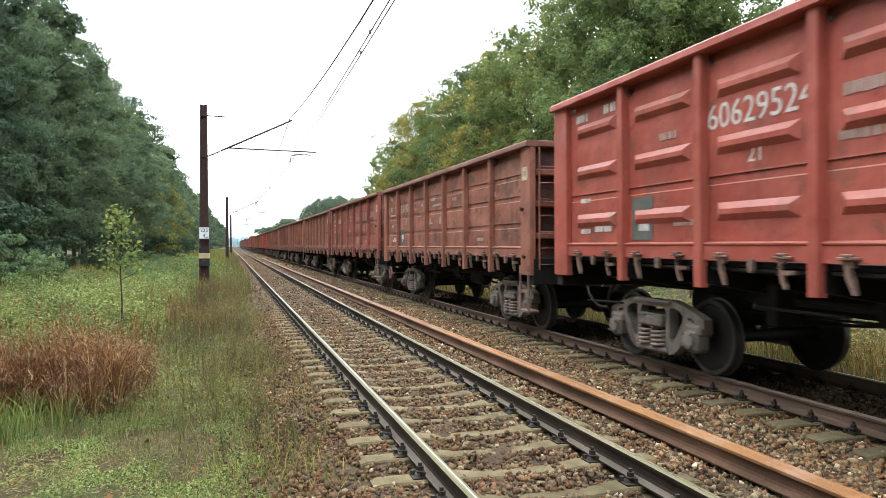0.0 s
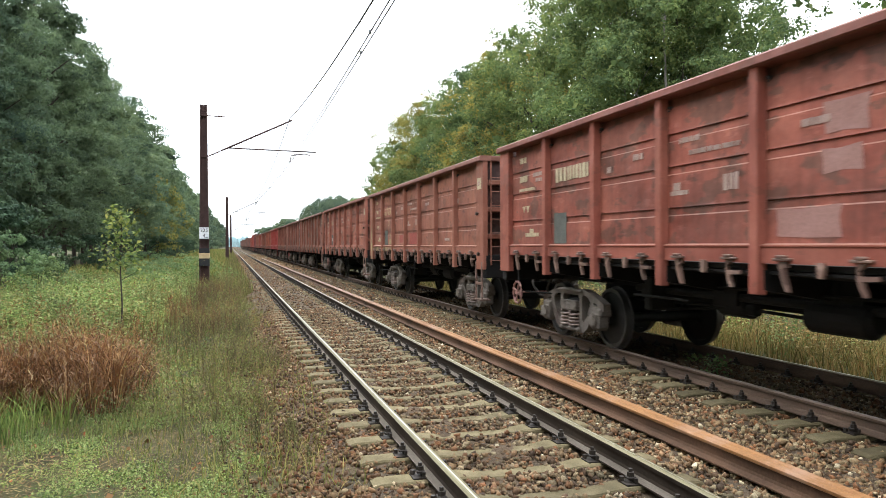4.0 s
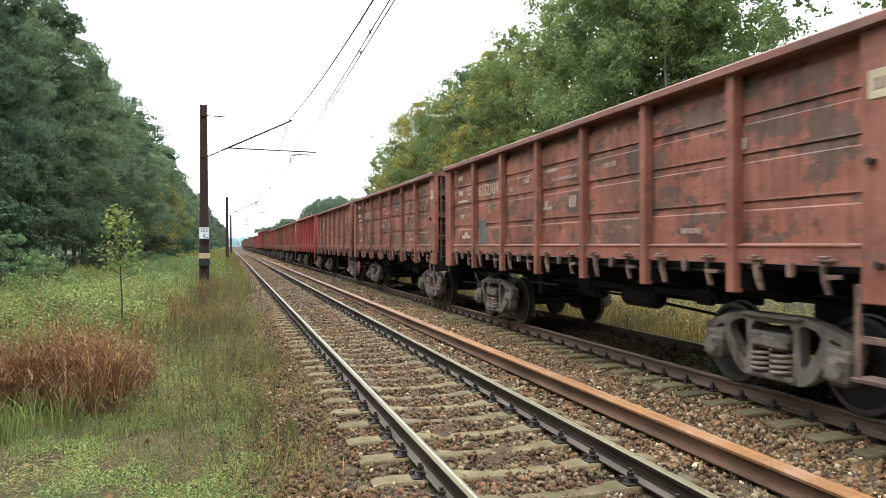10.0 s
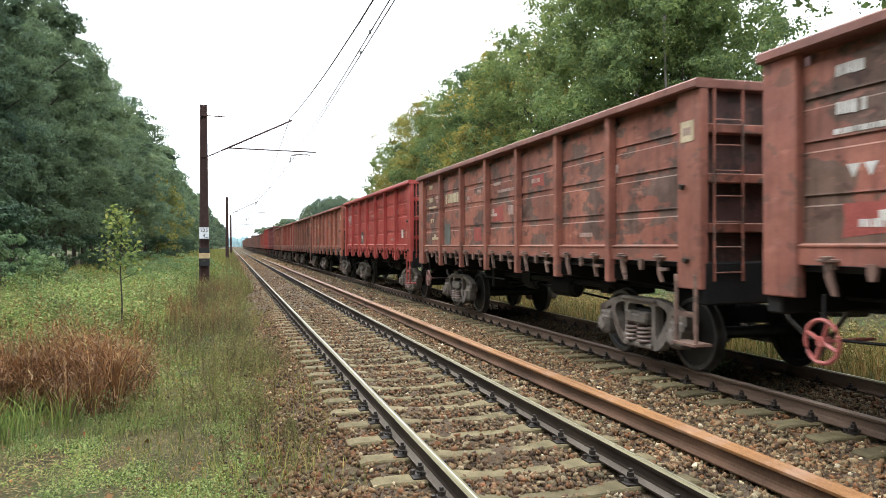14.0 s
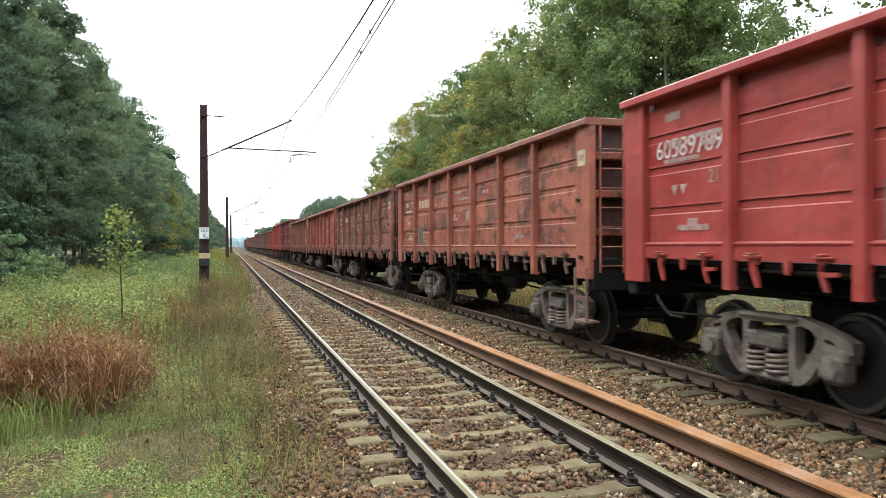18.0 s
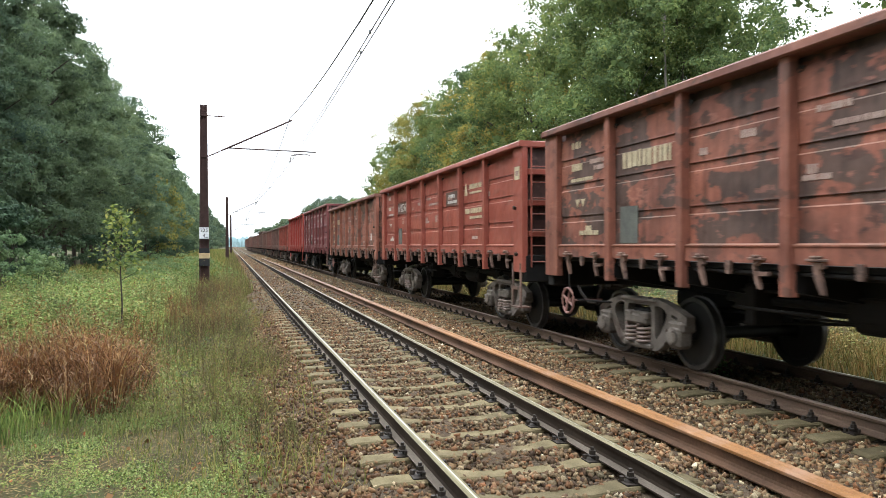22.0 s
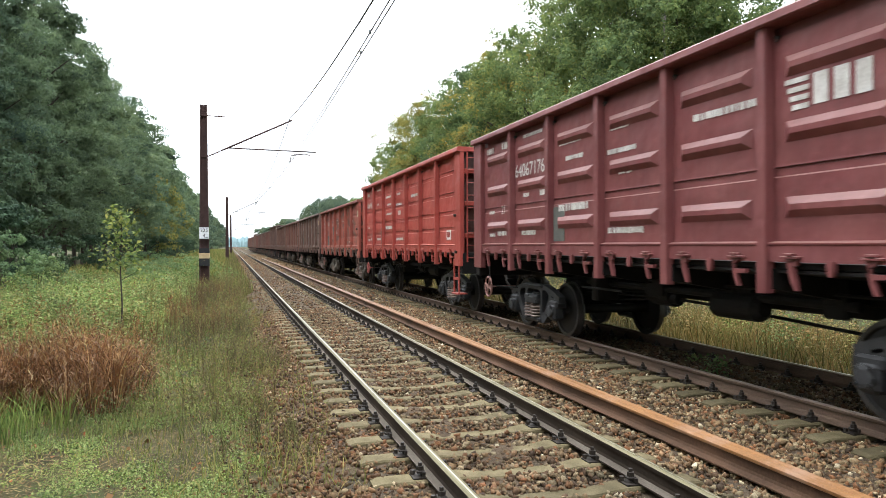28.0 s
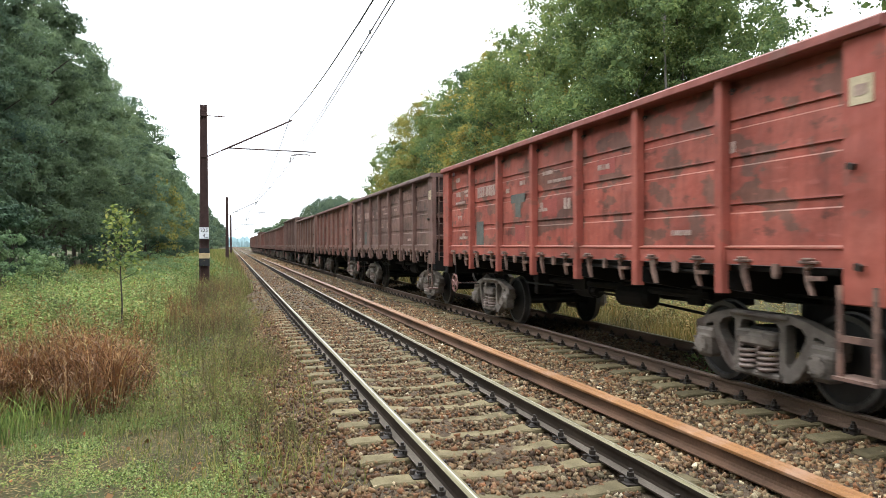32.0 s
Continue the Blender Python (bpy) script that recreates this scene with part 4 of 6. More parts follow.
        for a, b in zip(EDGES_Y, EDGES_Y[1:]):
            mid, q = (a + b) / 2, (b - a) * 0.27
            for (nm, me), y in ((hooks[0], mid + q), (hooks[1], mid - q), (hooks[2], mid)):
                part(nm, me, None, wagon, at=pose(s * 1.52, y, 1.49))
            for y in (mid - q, mid + q):
                part("hinge_bracket", hinge, None, wagon, at=pose(s * 1.545, y, 1.5, 0, 0, 0 if s < 0 else 180))
    for e in (-1, 1):
        lo, hi = (6.27, 6.30) if e > 0 else (-6.30, -6.27)
        bm = bmesh.new()
        box(bm, -1.44, 1.44, lo, hi, 1.2, top - 0.02)
        part("end_wall", bm, M["end_shade"], wagon)
        lo, hi = (6.30, 6.45) if e > 0 else (-6.45, -6.30)
        bm = bmesh.new()
        box(bm, -1.42, 1.42, lo, hi, deck, top, 0.01)
        part("top_chord", bm, paint, wagon)
        for z in np.linspace(1.86, top - 0.56, 3):
            bm = bmesh.new()
            box(bm, -1.43, 1.43, lo, hi, z - 0.055, z + 0.055, 0.012)
            part("end_rib", bm, paint, wagon)
        for x in (-0.45, 0.45):
            bm = bmesh.new()
            box(bm, x - 0.05, x + 0.05, lo - 0.01, hi + 0.01, 1.2, deck, 0.01)
            part("end_post", bm, paint, wagon)
        bm = bmesh.new()
        for x in (-1.38, -1.0):
            tube(bm, [(x, e * 6.475, 1.25), (x, e * 6.475, top - 0.12)], 0.017, 6)
        for z in np.arange(1.35, top - 0.2, 0.29):
            tube(bm, [(-1.38, e * 6.475, z), (-1.0, e * 6.475, z)], 0.01, 6)
        part("end_ladder", bm, paint, wagon, "thin painted steel rung ladder")
        bm = bmesh.new()
        box(bm, -1.5, 1.5, min(e * 6.25, e * 6.46), max(e * 6.25, e * 6.46), 0.98, 1.47, 0.02)
        part("buffer_beam", bm, M["under"], wagon)
        bm = bmesh.new()
        box(bm, -0.12, 0.12, min(e * 6.4, e * 6.82), max(e * 6.4, e * 6.82), 0.92, 1.14, 0.03)
        box(bm, -0.2, 0.2, min(e * 6.78, e * 6.97), max(e * 6.78, e * 6.97), 0.85, 1.2, 0.05)
        part("coupler", bm, M["iron"], wagon, "automatic knuckle coupler")
        bm = bmesh.new()
        tube(bm, [(-0.45, e * 6.45, 1.0), (-0.47, e * 6.6, 0.8), (-0.4, e * 6.8, 0.62), (-0.3, e * 6.96, 0.6)], 0.028, 6)
        part("brake_hose", bm, M["iron"], wagon)
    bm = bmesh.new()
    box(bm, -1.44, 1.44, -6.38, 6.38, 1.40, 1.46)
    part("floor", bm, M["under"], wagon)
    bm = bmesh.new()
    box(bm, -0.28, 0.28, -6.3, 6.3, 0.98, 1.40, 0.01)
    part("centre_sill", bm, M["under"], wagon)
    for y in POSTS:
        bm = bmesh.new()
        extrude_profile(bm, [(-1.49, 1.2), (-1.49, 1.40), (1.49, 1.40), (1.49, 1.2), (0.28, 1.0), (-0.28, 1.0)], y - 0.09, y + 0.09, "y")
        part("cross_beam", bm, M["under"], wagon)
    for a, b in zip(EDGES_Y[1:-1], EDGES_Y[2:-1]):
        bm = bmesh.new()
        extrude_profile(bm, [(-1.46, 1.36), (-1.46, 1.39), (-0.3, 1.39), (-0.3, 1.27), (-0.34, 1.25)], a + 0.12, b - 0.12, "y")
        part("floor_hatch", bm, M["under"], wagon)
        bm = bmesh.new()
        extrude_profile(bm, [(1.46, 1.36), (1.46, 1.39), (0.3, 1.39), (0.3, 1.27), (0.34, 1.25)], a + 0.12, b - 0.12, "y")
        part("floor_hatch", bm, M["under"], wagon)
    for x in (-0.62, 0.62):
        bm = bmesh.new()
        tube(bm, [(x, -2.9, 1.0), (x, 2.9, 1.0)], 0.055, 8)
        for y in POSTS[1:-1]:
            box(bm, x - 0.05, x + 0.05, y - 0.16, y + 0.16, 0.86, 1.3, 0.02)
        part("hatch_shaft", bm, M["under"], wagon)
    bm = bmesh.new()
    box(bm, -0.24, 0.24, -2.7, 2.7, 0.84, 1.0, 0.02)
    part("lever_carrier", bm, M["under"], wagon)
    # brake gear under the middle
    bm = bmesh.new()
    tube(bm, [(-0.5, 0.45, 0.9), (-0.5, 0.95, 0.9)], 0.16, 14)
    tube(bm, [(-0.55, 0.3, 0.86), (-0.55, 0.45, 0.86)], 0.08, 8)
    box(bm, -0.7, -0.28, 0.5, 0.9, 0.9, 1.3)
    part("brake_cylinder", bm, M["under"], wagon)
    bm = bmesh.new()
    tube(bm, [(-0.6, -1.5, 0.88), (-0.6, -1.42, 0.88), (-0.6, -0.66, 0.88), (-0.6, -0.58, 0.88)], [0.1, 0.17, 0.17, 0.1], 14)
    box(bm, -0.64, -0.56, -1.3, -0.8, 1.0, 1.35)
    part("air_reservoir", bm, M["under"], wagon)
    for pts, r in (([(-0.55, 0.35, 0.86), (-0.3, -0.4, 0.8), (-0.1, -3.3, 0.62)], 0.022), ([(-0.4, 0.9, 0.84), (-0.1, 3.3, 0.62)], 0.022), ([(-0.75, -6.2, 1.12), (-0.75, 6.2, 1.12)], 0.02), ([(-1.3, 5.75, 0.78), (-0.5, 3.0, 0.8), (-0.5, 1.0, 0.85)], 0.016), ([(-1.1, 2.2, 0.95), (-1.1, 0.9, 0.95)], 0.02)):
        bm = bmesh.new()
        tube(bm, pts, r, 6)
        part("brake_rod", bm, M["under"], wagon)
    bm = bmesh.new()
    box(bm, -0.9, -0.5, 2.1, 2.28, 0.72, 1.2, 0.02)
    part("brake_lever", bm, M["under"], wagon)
    # hand brake wheel near the far end, boarding step near the other
    bm = bmesh.new()
    ring = [(0, 0.2 * math.cos(a), 0.2 * math.sin(a)) for a in np.linspace(0, 2 * math.pi, 21)]
    tube(bm, ring, 0.021, 6, ends=False)
    for a in (0.4, 1.97, 3.54, 5.11):
        tube(bm, [(0, 0, 0), (0, 0.2 * math.cos(a), 0.2 * math.sin(a))], 0.02, 5)
    tube(bm, [(-0.03, 0, 0), (0.08, 0, 0)], 0.05, 8)
    tube(bm, [(0.0, 0, 0), (0.6, 0, 0)], 0.018, 6)
    part("hand_wheel", bm, M["wheel_paint"], wagon, "spoked brake hand wheel", at=pose(-1.46, 5.78, 0.77))
    bm = bmesh.new()
    tube(bm, [(-1.43, 5.78, 0.8), (-1.43, 5.78, 1.2)], 0.02, 6)
    part("wheel_hanger", bm, M["under"], wagon)
    bm = bmesh.new()
    box(bm, -1.6, -1.36, -6.4, -5.94, 0.5, 0.53)
    ladder = part("step_ladder", bm, M["hook"], wagon, "steel boarding step")
    for y in (-6.36, -5.98):
        bm = bmesh.new()
        box(bm, -1.56, -1.535, y - 0.03, y + 0.03, 0.52, 1.32)
        part("ladder_rail", bm, M["hook"], ladder)
    bm = bmesh.new()
    box(bm, -1.56, -1.53, -6.36, -5.98, 0.83, 0.89)
    part("ladder_rung", bm, M["hook"], ladder)
    bm = bmesh.new()
    plate(bm, [(-0.05, 0), (0.02, 0.02), (0.03, -0.035), (-0.025, -0.05)], [], -0.05, 0.0)
    part("corner_bracket", bm, M["iron"], wagon, at=pose(-1.552, -6.12, 2.36))
    bm = bmesh.new()
    plate(bm, [(-0.05, 0), (0.02, 0.02), (0.03, -0.035), (-0.025, -0.05)], [], -0.05, 0.0)
    part("corner_bracket", bm, M["iron"], wagon, at=pose(-1.552, -6.2, 1.5))
    for y in (-4.405, 4.245):
        build_bogie(wagon, y, cast)
    return wagon



# each wagon of the train, from the one passing at the start: form, paint, worn paint, patch colour, wear, words
BR, DK = (0.125, 0.066, 0.048), (0.115, 0.076, 0.057)
LIVERY = [
    ("ribbed", (0.335, 0.066, 0.047), (0.395, 0.112, 0.08), BR, 0.1, "red-brown"),
    ("old", (0.223, 0.082, 0.055), (0.290, 0.130, 0.091), BR, 0.3, "dusty brown"),
    ("old", (0.234, 0.065, 0.046), (0.301, 0.108, 0.077), BR, 0.3, "rusty red-brown"),
    ("old", (0.232, 0.088, 0.06), (0.285, 0.125, 0.086), (0.16, 0.075, 0.052), 0.16, "faded brown, ochre-streaked"),
    ("old", (0.246, 0.082, 0.058), (0.324, 0.136, 0.096), BR, 0.3, "faded reddish brown"),
    ("old", (0.212, 0.076, 0.052), (0.280, 0.119, 0.084), DK, 0.5, "dusty dark brown"),
    ("old", (0.223, 0.08, 0.06), (0.301, 0.13, 0.098), DK, 0.75, "patchy brown and dark grey"),
    ("old", (0.212, 0.078, 0.056), (0.280, 0.119, 0.086), (0.105, 0.074, 0.06), 0.5, "blotched brown"),
    ("old", (0.335, 0.042, 0.036), (0.38, 0.075, 0.062), (0.23, 0.05, 0.042), 0.1, "bright red"),
    ("old", (0.268, 0.082, 0.053), (0.335, 0.130, 0.086), BR, 0.42, "rusty orange-brown"),
    ("old", (0.190, 0.071, 0.050), (0.280, 0.114, 0.077), (0.07, 0.05, 0.043), 0.65, "heavily weathered brown and black"),
    ("old", (0.280, 0.067, 0.046), (0.324, 0.097, 0.067), BR, 0.08, "clean red-brown"),
    ("old", (0.234, 0.092, 0.064), (0.312, 0.136, 0.094), DK, 0.5, "patchy pale brown"),
    ("ribbed", (0.172, 0.047, 0.05), (0.22, 0.075, 0.072), (0.13, 0.045, 0.045), 0.05, "dark maroon"),
    ("tall", (0.345, 0.057, 0.044), (0.385, 0.08, 0.062), (0.24, 0.048, 0.038), 0.03, "freshly painted bright red"),
    ("old", (0.268, 0.065, 0.048), (0.324, 0.097, 0.072), DK, 0.35, "blotched dull red"),
]
# far wagons' browns are greyed, with the haze down the line mixed in
REST = [(0.17, 0.09, 0.07), (0.15, 0.087, 0.071), (0.178, 0.083, 0.064), (0.16, 0.087, 0.069), (0.15, 0.083, 0.067), (0.19, 0.083, 0.064)]
COUNT = 29
NO_WHEEL = (0, 3, 5, 8, 9, 11)
SETTLED = {0: 0.0, 1: 0.06, 3: 0.04, 5: 0.02, 7: 0.03, 8: 0.0, 9: 0.03, 12: 0.045, 13: 0.0, 14: 0.01, 15: 0.04}
FORMS = {"old": (3.555, [2.1, 2.6, 3.0], [], "cast"), "ribbed": (3.9, [2.39], [2.0, 2.73, 3.36], "cast"), "tall": (3.92, [2.08, 2.47, 2.92, 3.45], [], "cast_black")}
PROTO, WAGONS = {}, []


def side_pose(y, z, x=1.471):
    """Plane of the near side: text runs towards -y."""
    return Matrix(((0, 0, -1, -x), (-1, 0, 0, y), (0, 1, 0, z), (0, 0, 0, 1)))


def bar(wagon, y, z, w, h, material, name="stencil_bar", x=1.471):
    bm = bmesh.new()
    box(bm, -x - 0.002, -x + 0.004, y - w / 2, y + w / 2, z - h / 2, z + h / 2)
    return part(name, bm, material, wagon)


def blurred_line(wagon, y, z, w, h, material):
    """A line of small writing too small to read: a row of short bars."""
    bm = bmesh.new()
    p = y + w / 2
    while p > y - w / 2:
        q = random.uniform(0.2, 0.5) * h
        box(bm, -1.474, -1.467, max(p - q, y - w / 2), p, z - h / 2 * random.uniform(0.8, 1), z + h / 2 * random.uniform(0.85, 1))
        p -= q + h * random.choice((0.1, 0.13, 0.16, 0.16, 0.4))
    return tagged(part("small_stencil", bm, material, wagon), kind="stuff")


NUMBERS = {0: "60629524", 1: "61614012", 3: "61703450", 4: "61537171", 5: "61521043", 6: "61703674", 8: "60589789", 11: "61223608", 13: "64067176", 14: "64499502"}


def arrow_mark(wagon, y, z, material):
    """A small stencilled triangle, point down, under a line."""
    bm = bmesh.new()
    plate(bm, [(y - 0.07, z + 0.06), (y + 0.07, z + 0.06), (y, z - 0.06)], [], -1.473, -1.467)
    part("arrow_mark", bm, material, wagon)


def faded_patch(wagon, y, z, w, h, material):
    """A painted-over rectangle with uneven edges."""
    bm = bmesh.new()
    ring = [(-0.5, -0.5), (0.0, -0.46), (0.5, -0.5), (0.47, 0.0), (0.5, 0.5), (0.1, 0.45), (-0.5, 0.5), (-0.46, 0.1)]
    plate(bm, [(y + u * w + random.uniform(-0.02, 0.02), z + v * h + random.uniform(-0.02, 0.02)) for u, v in ring], [], -1.4685, -1.464)
    part("repaint_patch", bm, material, wagon)


def stencil_old(wagon, k):
    mt = M["cream"] if k in (1, 2, 3, 4, 5, 7, 9, 10, 12) else M["white"] if k in (6, 11) else M["faint"]
    b1, b2, b3 = 5.15, 3.46, 1.73
    for y, z, w, h in ((b1 + 0.3, 3.2, 0.3, 0.11), (b1 + 0.28, 2.86, 0.34, 0.12), (b1 + 0.12, 2.66, 0.72, 0.055)):
        blurred_line(wagon, y, z, w, h, mt)
    for y, z in ((b1 - 0.4, 2.9), (b1 - 0.42, 2.8)):
        blurred_line(wagon, y, z, 0.5 if z > 2.85 else 0.3, 0.07, M["faint"])
    for y in (b1 + 0.26, b1 + 0.08):
        arrow_mark(wagon, y, 2.3, mt)
    blurred_line(wagon, b1 - 0.1, 1.84, 0.6, 0.075, mt)
    blurred_line(wagon, b1 - 0.1, 1.9, 0.2, 0.1, mt)
    word = NUMBERS.get(k)
    if k == 8:
        lettering(wagon, word, 0.33, M["white"], side_pose(b1, 2.7))
        lettering(wagon, "21", 0.22, M["faint"], side_pose(b1 - 0.5, 2.34))
    elif word:
        tint = M["yellow"] if k == 3 else mt
        lettering(wagon, word, 0.34, tint, side_pose(b2, 2.7))
        lettering(wagon, "21", 0.24, tint, side_pose(b2, 2.32))
    else:
        if k == 9:
            bar(wagon, b2, 2.8, 1.54, 0.37, M["patch_red"], "repaint_patch", 1.4685)
        blurred_line(wagon, b2, 2.8, 1.15, 0.24, mt)
    if k == 11:
        bar(wagon, b2, 2.8, 1.45, 0.34, M["grime"], "number_ground", 1.4685)
    px = b2 + 0.42 if k != 8 else b3 + 0.45
    bar(wagon, px, 1.93, 0.46, 0.5, M["patch"], "repair_patch")
    if k in (1, 4, 8):
        bar(wagon, px, 1.95, 0.22, 0.15, M["white"], "route_card", 1.475)
        bar(wagon, px + 0.03, 1.83, 0.14, 0.06, M["faint"], "route_card", 1.475)
    if k == 8:
        blurred_line(wagon, b3 - 0.55, 2.02, 0.3, 0.2, M["faint"])
    if k == 3:
        bm = bmesh.new()
        plate(bm, [(b2 + 0.04, 1.7), (b2 - 0.74, 1.7), (b2 - 0.75, 2.06), (b2 - 0.66, 2.08), (b2 - 0.56, 1.98), (b2 - 0.4, 1.95), (b2 - 0.3, 2.01), (b2 - 0.22, 2.06), (b2 - 0.1, 1.95), (b2 - 0.02, 1.82)], [], -1.4685, -1.464)
        part("ochre_stain", bm, M["ochre"], wagon)
        # lime run-off on the sill and the corner
        for y0, y1, x in ((b1 + 0.8, b1 - 0.6, -1.524), (b2 + 0.7, b2 - 0.7, -1.524)):
            bm = bmesh.new()
            plate(bm, [(y0, 1.475), (y1, 1.475), (y1, 1.6), ((y0 + y1 * 2) / 3, 1.62), ((y0 + y1) / 2, 1.6), ((y0 * 3 + y1) / 4, 1.622), (y0, 1.58)], [], x, x + 0.004)
            part("ochre_stain", bm, M["ochre"], wagon)
        bm = bmesh.new()
        plate(bm, [(6.36, 1.17), (6.03, 1.17), (6.02, 1.62), (6.1, 1.8), (6.16, 2.2), (6.24, 2.45), (6.3, 2.1), (6.37, 1.9)], [], -1.554, -1.55)
        part("ochre_stain", bm, M["ochre"], wagon)
    for y, z, w, h in ((b3 - 0.25, 2.82, 0.25, 0.09), (b3 + 0.5, 2.72, 0.16, 0.09), (0.35, 2.9, 0.4, 0.07), (-0.1, 2.74, 0.9, 0.06), (0.6, 2.36, 0.14, 0.1), (0.55, 2.28, 0.35, 0.06), (-0.4, 2.34, 0.24, 0.2), (-1.6, 2.8, 0.35, 0.08), (-3.5, 1.82, 0.4, 0.07), (-4.4, 2.72, 0.18, 0.13)):
        blurred_line(wagon, y, z, w, h, M["faint"])
    if k in (12, 8):
        bar(wagon, -5.05, 1.99, 0.24, 0.26, M["white"], "route_card")
        bar(wagon, -5.72, 1.97, 0.2, 0.22, M["cream"], "route_card")
    else:
        bar(wagon, -6.21, 2.98, 0.25, 0.24, M["cream"], "route_card", 1.556)
        blurred_line(wagon, -6.21, 2.98, 0.14, 0.1, M["faint"]).location.x = -0.09
    if k == 11:
        bm = bmesh.new()
        plate(bm, [(-2.76, 2.78), (-3.0, 2.78), (-2.96, 2.92), (-2.88, 3.06), (-2.8, 2.92)], [], -1.473, -1.468)
        part("emblem", bm, M["cream"], wagon)
        for y, z, w, h in ((-3.55, 2.96, 0.86, 0.11), (-3.55, 2.82, 0.8, 0.05), (-3.45, 2.42, 1.28, 0.12), (-3.6, 2.27, 0.9, 0.06)):
            blurred_line(wagon, y, z, w, h, M["cream"])
        bar(wagon, -1.75, 2.78, 0.95, 0.34, M["grime"], "number_ground", 1.4685)
        blurred_line(wagon, -1.75, 2.84, 0.5, 0.09, M["white"])
        blurred_line(wagon, -1.8, 2.7, 0.75, 0.07, M["white"])
    if k in (6, 9, 15, 7):
        for y, z, w, h in ((0.1, 2.82, 1.4, 0.28), (0.2, 1.88, 0.45, 0.2), (5.1, 1.88, 0.9, 0.3)) if k == 6 else ((0.3, 2.3, 0.6, 0.3), (-1.7, 2.8, 0.5, 0.22), (1.6, 1.9, 0.5, 0.3)):
            faded_patch(wagon, y, z, w, h, M["patch_red"])
    if k == 2:
        for y, z, w, h in ((-1.95, 2.8, 0.5, 0.28), (-1.9, 2.42, 0.45, 0.24), (-1.5, 1.88, 0.8, 0.3), (-3.0, 2.8, 0.34, 0.3), (-3.5, 2.8, 0.36, 0.3), (-4.0, 2.8, 0.36, 0.3), (-3.1, 2.35, 0.4, 0.26), (-3.85, 2.36, 0.6, 0.26), (-4.95, 2.82, 0.8, 0.2)):
            faded_patch(wagon, y, z, w, h, M["patch_pale"])
    if k == 3:
        for y, z, w, h in ((-0.1, 1.88, 1.2, 0.34), (1.5, 1.86, 0.7, 0.24)):
            faded_patch(wagon, y, z, w, h, M["patch_red"])
    if k == 15:
        bar(wagon, 1.7, 2.55, 0.7, 0.16, M["patch"], "paint_mark")
        bar(wagon, 1.7, 2.35, 0.26, 0.3, M["patch"], "paint_mark")


def stencil_tall(wagon, k):
    w = M["white"]
    first = 5.15
    if k == 14:
        lettering(wagon, NUMBERS[14], 0.32, w, side_pose(5.2, 3.03))
        lettering(wagon, "21", 0.26, w, side_pose(4.62, 2.2))
    elif k == 13:
        lettering(wagon, NUMBERS[13], 0.34, w, side_pose(3.55, 2.9))
        lettering(wagon, "21", 0.24, w, side_pose(4.85, 2.25))
    else:
        lettering(wagon, NUMBERS[0], 0.4, w, side_pose(1.73, 2.92))
        lettering(wagon, "21", 0.26, w, side_pose(1.73, 2.5))
    for y, z, ww, h in ((5.6, 3.56, 0.4, 0.12), (4.75, 3.58, 0.36, 0.14), (5.5, 2.3, 0.3, 0.07), (5.5, 1.84, 0.3, 0.07), (4.95, 1.87, 0.5, 0.1)):
        blurred_line(wagon, y, z, ww, h, w)
    bar(wagon, {0: 3.9, 13: 2.35}.get(k, 2.95), 1.98, 0.5, 0.56, M["patch"], "repair_patch")
    if k == 0:
        bar(wagon, 3.86, 1.95, 0.24, 0.26, w, "route_card", 1.474)
        for y, z, ww, h in ((3.3, 2.98, 0.4, 0.1), (0.1, 3.0, 1.0, 0.12), (0.2, 2.6, 0.9, 0.1), (2.9, 1.9, 0.6, 0.08)):
            blurred_line(wagon, y, z, ww, h, M["faint"])
    else:
        for y, z, ww, h in ((3.4, 3.62, 1.0, 0.09), (3.7, 3.12 if k == 14 else 2.55, 0.3, 0.1), (2.95, 3.12 if k == 14 else 2.55, 0.3, 0.14), (1.9, 3.28, 0.9, 0.1), (1.75, 3.02, 0.7, 0.1), (0.35, 3.28, 0.6, 0.1), (0.3, 2.95, 0.9, 0.1), (1.75, 2.7, 1.1, 0.09), (0.2, 2.68, 0.4, 0.2), (1.8, 2.24, 1.2, 0.16), (3.6, 1.86, 0.75, 0.12), (0.2, 1.84, 1.1, 0.12), (-1.9, 3.1, 1.3, 0.12)):
            blurred_line(wagon, y, z, ww * 0.85, h * 0.72, w)
        if k == 14:
            bar(wagon, -5.27, 1.9, 0.36, 0.24, w, "route_card")
            blurred_line(wagon, -5.27, 1.9, 0.24, 0.14, M["patch_red"]).location.x = -0.004
        else:
            # emblem: slanted stripes and three heavy blocks
            for i in range(4):
                bar(wagon, -2.98 - 0.015 * i, 3.2 - 0.085 * i, 0.3 - 0.03 * i, 0.05, w, "emblem_stripe")
            for y in (-3.28, -3.52, -3.76):
                bar(wagon, y, 3.08, 0.17, 0.29, w, "emblem_block")


